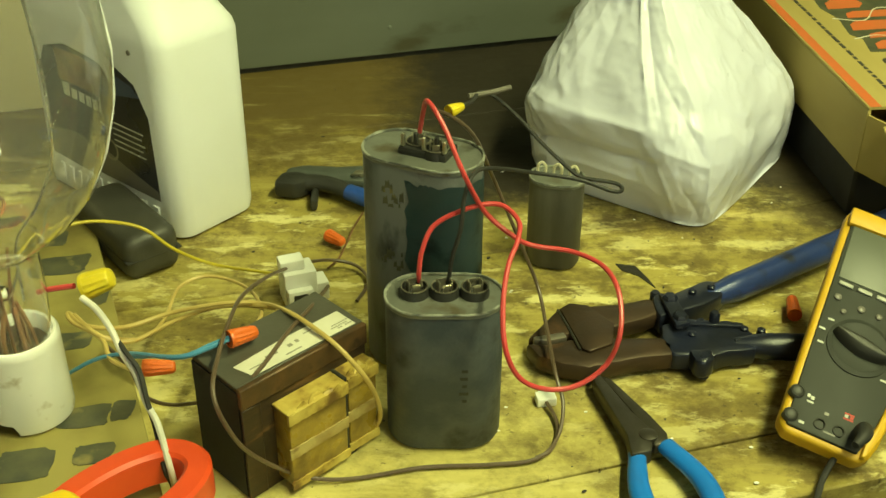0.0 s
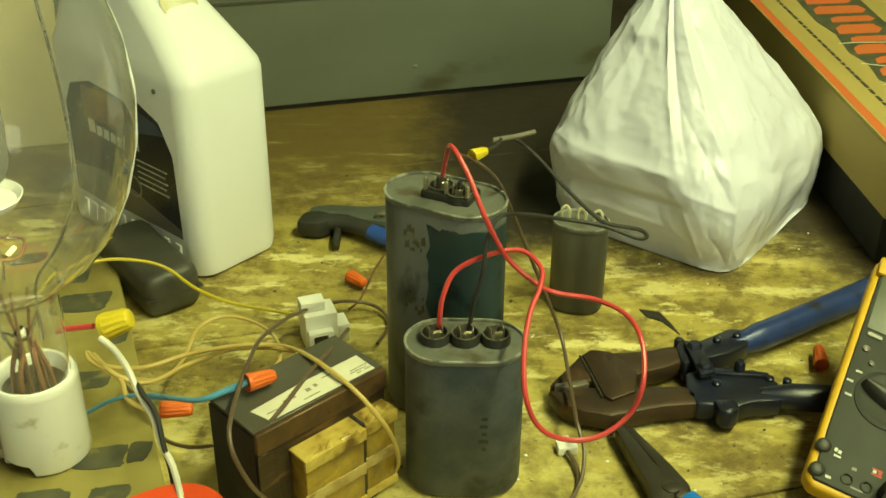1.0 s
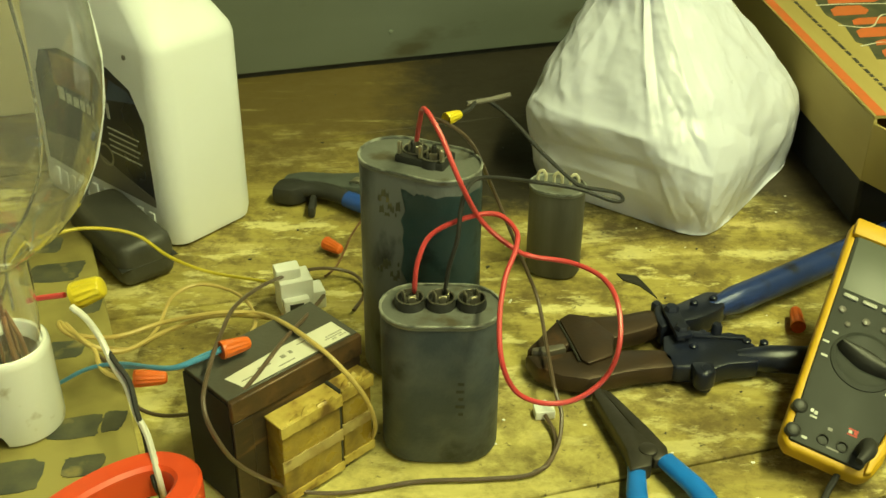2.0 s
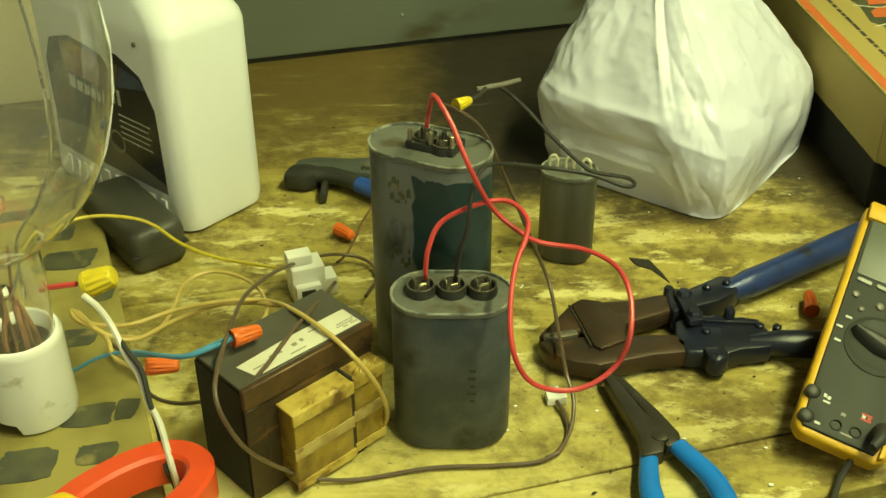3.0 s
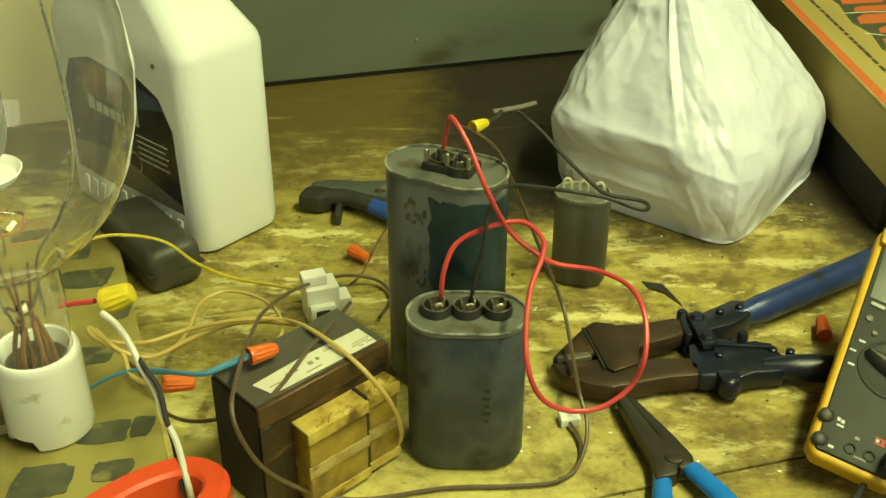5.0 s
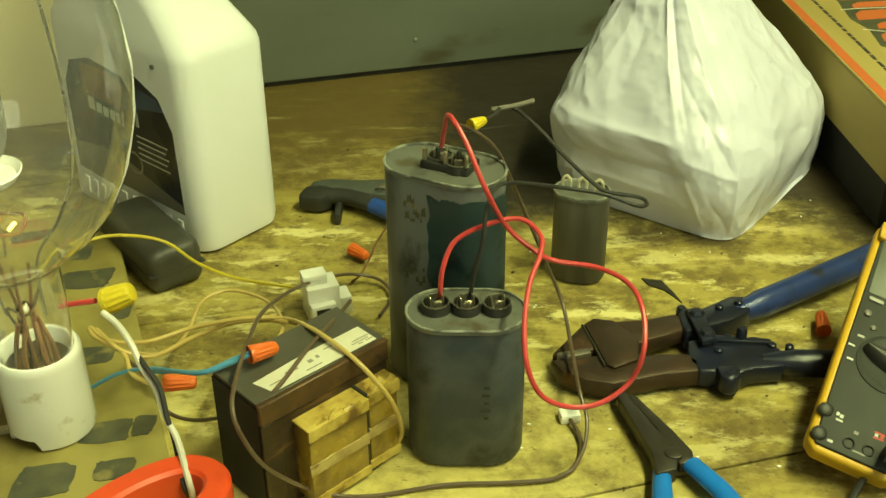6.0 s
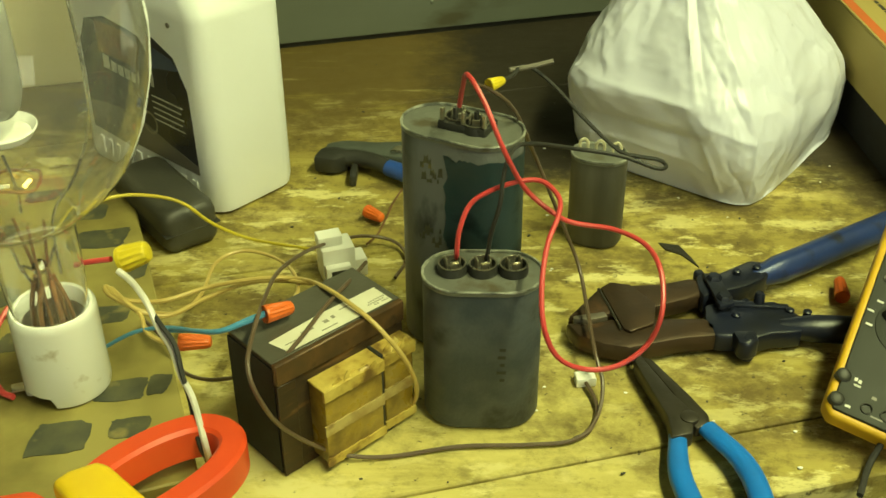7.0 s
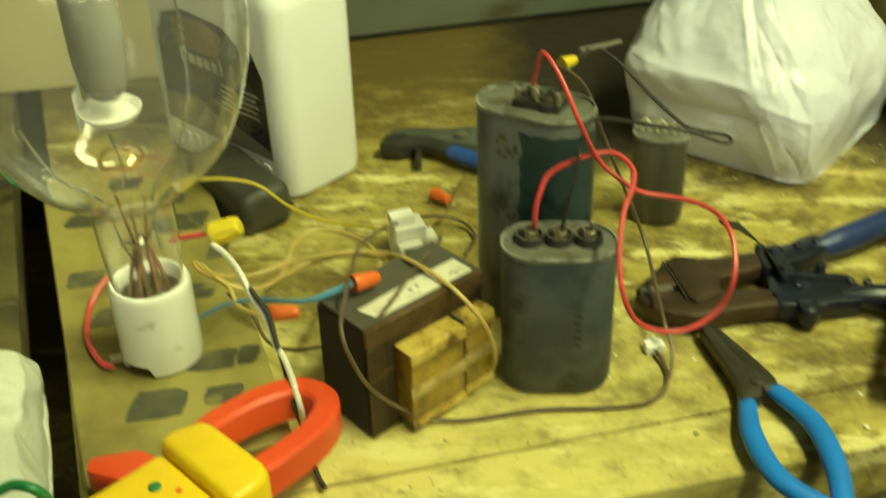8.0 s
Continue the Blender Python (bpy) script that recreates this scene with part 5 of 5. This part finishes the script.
part("grip", tube([(-0.067, 0.240, 0.012), (-0.050, 0.228, 0.012), (-0.020, 0.210, 0.011)], [0.0082, 0.0088, 0.0088], 12, 6, 0.9), DARK_BLUE_GRIP, cr, "dark blue grip")
part("lug", box(-0.101, -0.095, 0.224, 0.250, 0.001, 0.012, 0.002), BLACK_PLASTIC, cr)
part("rivet", lathe([(0.006, 0.013), (0.006, 0.0155), (0.0035, 0.0165)], 16), TERMINAL, cr, "bright pivot", pose(-0.058, 0.270, 0))
part("return_spring", tube([(-0.066, 0.268, 0.014), (-0.063, 0.262, 0.018), (-0.057, 0.262, 0.018), (-0.054, 0.268, 0.014)], 0.001, 6), TERMINAL, cr)

# ---- wire nuts ----
def wire_nut(a, b, mat, label, r0=0.0056, r1=0.0040):
    """A ribbed twist-on connector: its mouth at a, its tip at b."""
    ln = (Vector(b) - Vector(a)).length
    t = thing("wire_nut", along(a, b), label, "wire nut", "wire nuts")
    rings = []
    for s in (0.0, 0.06, 0.12, 0.30, 0.85, 0.96, 1.0):
        rr = r0 + (r1 - r0) * s
        if s > 0.9:
            rr *= 0.92 if s < 0.98 else 0.7
        rings.append([(rr * (1 + (0.065 * math.cos(12 * q) if 0.1 < s < 0.9 else 0)) * math.cos(q), rr * (1 + (0.065 * math.cos(12 * q) if 0.1 < s < 0.9 else 0)) * math.sin(q), s * ln) for q in np.linspace(0, 2 * math.pi, 49)[:-1]])
    part("shell", loft(rings), mat, t)
    part("mouth", lathe([(r0 * 1.0, -0.0006), (r0 * 1.04, 0.001), (r0 * 0.7, 0.0008), (r0 * 0.66, -0.0004)], 20, False), mat, t)
    return t


wire_nut((-0.120, -0.101, 0.098), (-0.105, -0.090, 0.096), ORANGE_NUT, "orange ribbed wire nut on a blue wire")
wire_nut((-0.182, -0.077, 0.058), (-0.162, -0.076, 0.058), ORANGE_NUT, "orange ribbed wire nut on a tan wire")
wire_nut((-0.081, 0.171, 0.008), (-0.068, 0.159, 0.008), ORANGE_NUT, "loose orange wire nut lying on the bench")
wire_nut((0.285, 0.048, 0.008), (0.289, 0.071, 0.008), ORANGE_NUT, "loose orange wire nut lying by the bolt cutter")
wire_nut((-0.215, -0.061, 0.111), (-0.205, -0.061, 0.115), YELLOW_NUT, "yellow winged wire nut joining red and white wires", 0.0085, 0.0066).scale = (1, 1, 1.75)
wire_nut((0.016, 0.000, 0.203), (0.025, 0.008, 0.203), YELLOW_NUT, "small yellow wire nut by the tall capacitor", 0.0042, 0.0026)

# ---- white plug housing and small pieces ----
wc = thing("plug_housing", pose(*(-0.100, 0.086, 0.000), 0, 0, 20), "small white nylon plug housing standing behind the transformer", "connector")
part("block", box(-0.012, 0.014, -0.010, 0.012, 0.0, 0.030, 0.0012), CONNECTOR, wc)
part("latch", box(-0.011, 0.009, -0.017, -0.0102, 0.006, 0.018, 0.0012), CONNECTOR, wc)
part("ridge", box(-0.0135, 0.006, -0.005, 0.008, 0.0302, 0.039, 0.0012), CONNECTOR, wc)
part("step", box(0.0142, 0.024, -0.008, 0.010, 0.0, 0.016, 0.0012), CONNECTOR, wc)
part("slot", box(-0.007, 0.004, -0.0172, -0.0169, 0.009, 0.015), BLACK_PLASTIC, wc)
cn = thing("small_plug", pose(0.084, -0.045, 0.0, 0, 0, 8), "small white nylon plug on a brown lead", "connector")
part("shell", box(-0.007, 0.007, -0.005, 0.005, 0.0, 0.007, 0.001), CONNECTOR, cn)
part("nib", box(-0.003, 0.004, 0.005, 0.011, 0.001, 0.005, 0.0008), CONNECTOR, cn)
tagged(finish(prism([(0.160, 0.134), (0.176, 0.130), (0.183, 0.112), (0.187, 0.098), (0.176, 0.116), (0.164, 0.124)], 0.0, 0.0012), "scrap_shard", BLACK_TAR), "thin dark scrap lying flat on the bench", "scrap")
random.seed(11)
crumbs = bmesh.new()
for i in range(70):
    x, y_ = random.uniform(-0.15, 0.40), random.uniform(-0.15, 0.5)
    r_ = random.uniform(0.0005, 0.0016)
    bmesh.ops.create_icosphere(crumbs, subdivisions=1, radius=r_, matrix=pose(x, y_, r_ * 0.5, 0, 0, random.uniform(0, 90)) @ Matrix.Diagonal((1.4, 0.8, 0.5, 1)))
tagged(finish(crumbs, "bench_grit", BLACK_TAR), "dark grit and crumbs scattered over the bench", "grit", "", "stuff")
crumbs = bmesh.new()
for i in range(45):
    x, y_ = random.uniform(0.0, 0.35), random.uniform(-0.14, 0.3)
    r_ = random.uniform(0.0005, 0.0015)
    bmesh.ops.create_icosphere(crumbs, subdivisions=1, radius=r_, matrix=pose(x, y_, r_ * 0.4) @ Matrix.Diagonal((1.3, 0.9, 0.5, 1)))
tagged(finish(crumbs, "pale_crumbs", CONNECTOR), "pale crumbs scattered over the bench", "crumbs", "", "stuff")

# ---- wires ----
wire("red_wire", [(-0.004, -0.067, 0.117), (-0.004, -0.070, 0.126), (-0.002, -0.067, 0.140), (0.006, -0.058, 0.153), (0.027, -0.055, 0.163), (0.046, -0.054, 0.165), (0.057, -0.065, 0.160), (0.056, -0.079, 0.155), (0.049, -0.097, 0.147), (0.045, -0.118, 0.133), (0.046, -0.136, 0.115), (0.055, -0.138, 0.095), (0.072, -0.136, 0.085), (0.091, -0.132, 0.085), (0.108, -0.125, 0.095), (0.115, -0.121, 0.115), (0.116, -0.102, 0.130), (0.110, -0.080, 0.135), (0.093, -0.062, 0.135), (0.068, -0.059, 0.138), (0.055, -0.059, 0.145), (0.037, -0.054, 0.160), (0.023, -0.059, 0.190), (0.012, -0.043, 0.212), (0.002, -0.026, 0.222), (-0.001, -0.008, 0.205), (-0.003, 0.001, 0.188)], 0.0016, RED_WIRE, "red insulated wire looping between the two large capacitors")
wire("black_wire", [(0.014, -0.066, 0.115), (0.015, -0.067, 0.121), (0.017, -0.067, 0.136), (0.022, -0.065, 0.155), (0.024, -0.058, 0.172), (0.030, -0.046, 0.182), (0.042, -0.031, 0.178), (0.074, 0.006, 0.155), (0.104, 0.009, 0.148), (0.126, 0.004, 0.142), (0.134, 0.009, 0.140), (0.130, 0.015, 0.142), (0.108, 0.018, 0.145), (0.098, 0.023, 0.150), (0.080, 0.031, 0.165), (0.063, 0.043, 0.180), (0.048, 0.052, 0.190), (0.038, 0.047, 0.195), (0.032, 0.023, 0.200), (0.025, 0.008, 0.203)], 0.0014, BLACK_RUBBER, "black insulated wire looping over the small capacitor")
wire("grey_wire_stub", [(0.030, 0.037, 0.197), (0.038, 0.040, 0.197), (0.049, 0.043, 0.198), (0.059, 0.047, 0.199)], 0.0018, GREY_WIRE, "short grey wire stub at the yellow nut")
wire("brown_wire", [(0.007, 0.008, 0.200), (0.018, -0.002, 0.200), (0.033, 0.010, 0.180), (0.049, 0.045, 0.130), (0.061, 0.045, 0.100), (0.075, 0.044, 0.065), (0.085, 0.037, 0.040), (0.088, 0.001, 0.030), (0.090, -0.043, 0.024), (0.094, -0.061, 0.012), (0.088, -0.086, 0.004), (0.072, -0.106, 0.003), (0.041, -0.111, 0.003), (-0.002, -0.113, 0.003), (-0.049, -0.123, 0.003), (-0.080, -0.127, 0.010), (-0.106, -0.148, 0.048), (-0.117, -0.159, 0.082), (-0.123, -0.150, 0.097), (-0.124, -0.125, 0.100), (-0.123, -0.085, 0.098), (-0.124, -0.018, 0.075), (-0.112, 0.064, 0.040), (-0.084, 0.120, 0.015), (-0.057, 0.127, 0.006), (-0.045, 0.105, 0.004), (-0.053, 0.077, 0.004)], 0.0014, BROWN_WIRE, "long brown wire running round the capacitors and transformer")
wire("plug_lead", [(0.084, -0.051, 0.005), (0.088, -0.063, 0.004), (0.089, -0.079, 0.003), (0.082, -0.098, 0.003), (0.072, -0.105, 0.003)], 0.0014, BROWN_WIRE, "brown lead of the small white plug")
wire("transformer_wire", [(-0.069, 0.014, 0.060), (-0.073, -0.045, 0.086), (-0.086, -0.081, 0.090), (-0.099, -0.118, 0.090), (-0.113, -0.124, 0.078), (-0.143, -0.089, 0.040), (-0.173, -0.063, 0.016), (-0.193, -0.050, 0.014), (-0.204, -0.039, 0.030), (-0.226, -0.013, 0.030)], 0.0014, BROWN_WIRE, "brown wire lying over the transformer's label")
wire("tan_wire", [(-0.189, -0.076, 0.055), (-0.207, -0.063, 0.055), (-0.217, -0.044, 0.058), (-0.239, -0.031, 0.062), (-0.243, -0.023, 0.064), (-0.229, -0.035, 0.062), (-0.202, -0.037, 0.062), (-0.173, -0.025, 0.065), (-0.137, -0.029, 0.075), (-0.111, -0.029, 0.075), (-0.088, -0.061, 0.090), (-0.061, -0.090, 0.090), (-0.043, -0.100, 0.075), (-0.033, -0.096, 0.052), (-0.030, -0.085, 0.024), (-0.035, -0.078, 0.004)], 0.0016, TAN_WIRE, "tan wire looping over the transformer")
wire("tan_wire", [(-0.239, -0.025, 0.064), (-0.219, -0.043, 0.060), (-0.199, -0.040, 0.052), (-0.174, -0.027, 0.058), (-0.146, -0.024, 0.068), (-0.123, -0.024, 0.070), (-0.098, -0.042, 0.080)], 0.0016, TAN_WIRE, "tan wire bundled beside the transformer")
wire("tan_wire", [(-0.217, -0.040, 0.056), (-0.194, -0.031, 0.048), (-0.184, -0.004, 0.045), (-0.181, 0.035, 0.045), (-0.165, 0.051, 0.045), (-0.143, 0.045, 0.045), (-0.122, 0.012, 0.055), (-0.109, -0.044, 0.075), (-0.118, -0.080, 0.083)], 0.0013, TAN_WIRE, "thin tan wire arching behind the transformer")
wire("yellow_wire", [(-0.308, 0.072, 0.050), (-0.294, 0.079, 0.060), (-0.276, 0.102, 0.060), (-0.252, 0.111, 0.058), (-0.223, 0.114, 0.050), (-0.200, 0.117, 0.028), (-0.172, 0.126, 0.008), (-0.120, 0.093, 0.020)], 0.0014, YELLOW_WIRE, "bright yellow wire curving to the white plug")
wire("white_wire", [(-0.214, -0.075, 0.112), (-0.204, -0.082, 0.108), (-0.194, -0.092, 0.100), (-0.186, -0.102, 0.088), (-0.178, -0.109, 0.078), (-0.170, -0.124, 0.068), (-0.162, -0.135, 0.060), (-0.152, -0.159, 0.050), (-0.151, -0.157, 0.028)], 0.0021, WHITE_WIRE, "white wire hanging from the yellow nut into the clamp")
wire("black_lead", [(-0.195, -0.089, 0.096), (-0.184, -0.103, 0.091), (-0.175, -0.111, 0.082), (-0.169, -0.125, 0.07), (-0.164, -0.134, 0.057), (-0.155, -0.159, 0.046), (-0.153, -0.155, 0.028), (-0.143, -0.175, 0.006), (-0.136, -0.188, 0.004)], 0.0017, BLACK_RUBBER, "black wire twisted along the white one through the clamp")
wire("blue_wire", [(-0.244, -0.047, 0.030), (-0.218, -0.056, 0.050), (-0.190, -0.072, 0.066), (-0.152, -0.106, 0.088), (-0.133, -0.105, 0.094), (-0.120, -0.101, 0.098)], 0.0014, BLUE_WIRE, "blue wire ending in an orange nut")
wire("blue_wire", [(-0.196, -0.065, 0.058), (-0.171, -0.087, 0.075), (-0.148, -0.107, 0.090), (-0.131, -0.102, 0.095), (-0.120, -0.100, 0.099)], 0.0014, BLUE_WIRE, "blue wire ending in an orange nut")
wire("red_lead", [(-0.292, -0.092, 0.024), (-0.303, -0.085, 0.024), (-0.319, -0.059, 0.024), (-0.328, -0.025, 0.023), (-0.325, -0.008, 0.030), (-0.319, 0.003, 0.035)], 0.0021, RED_WIRE, "red lead bent round to the lamp holder's terminal")
wire("red_lead", [(-0.250, -0.047, 0.098), (-0.239, -0.053, 0.104), (-0.223, -0.059, 0.110)], 0.0019, RED_WIRE, "short red lead into the yellow nut")

wire("rusty_wire", [(-0.054, 0.217, 0.003), (-0.061, 0.192, 0.003), (-0.065, 0.169, 0.003), (-0.071, 0.142, 0.003), (-0.079, 0.127, 0.003)], 0.0009, MICA, "thin rust-brown wire lying behind the tall capacitor")

# ---- beyond the gap: tape roll, rag and cable ----
tape = thing("tape_roll", pose(*(-0.489, 0.083, -0.004)), "roll of green masking tape lying on the bench", "tape")
part("ring", lathe([(0.030, 0.0), (0.044, 0.0), (0.045, 0.001), (0.045, 0.035), (0.044, 0.036), (0.030, 0.036), (0.0295, 0.035), (0.0295, 0.001), (0.030, 0.0)], 44, False), GREEN_TAPE, tape)
part("core", lathe([(0.0275, 0.0), (0.0294, 0.0), (0.0294, 0.0355), (0.0275, 0.0355), (0.0275, 0.0)], 36, False), CARTON, tape, "cardboard core")
rag = tagged(finish(bag_mesh((0.075, 0.09), 0.085, (-0.02, 0.0), 9, 1.6, 0.5), "white_bag", BAG_DULL, None, "", True, 75), "crumpled white plastic bag lying beyond the board", "plastic bag")
rag.matrix_world = pose(-0.383, -0.170, -0.004, 0, 0, 20)
wire("black_cable", [(-0.478, 0.164, 0.024), (-0.459, 0.169, 0.024), (-0.449, 0.184, 0.024), (-0.463, 0.195, 0.024), (-0.490, 0.183, 0.024)], 0.004, BLACK_RUBBER, "black cable coiled at the bench's back", "cable", "")
wire("green_cord", [(-0.304, -0.262, 0.070), (-0.297, -0.262, 0.075), (-0.289, -0.261, 0.078), (-0.279, -0.263, 0.078), (-0.274, -0.261, 0.070), (-0.277, -0.250, 0.050)], 0.003, GREEN_TAPE, "green cord lying over the crumpled white bag", "cord", "")
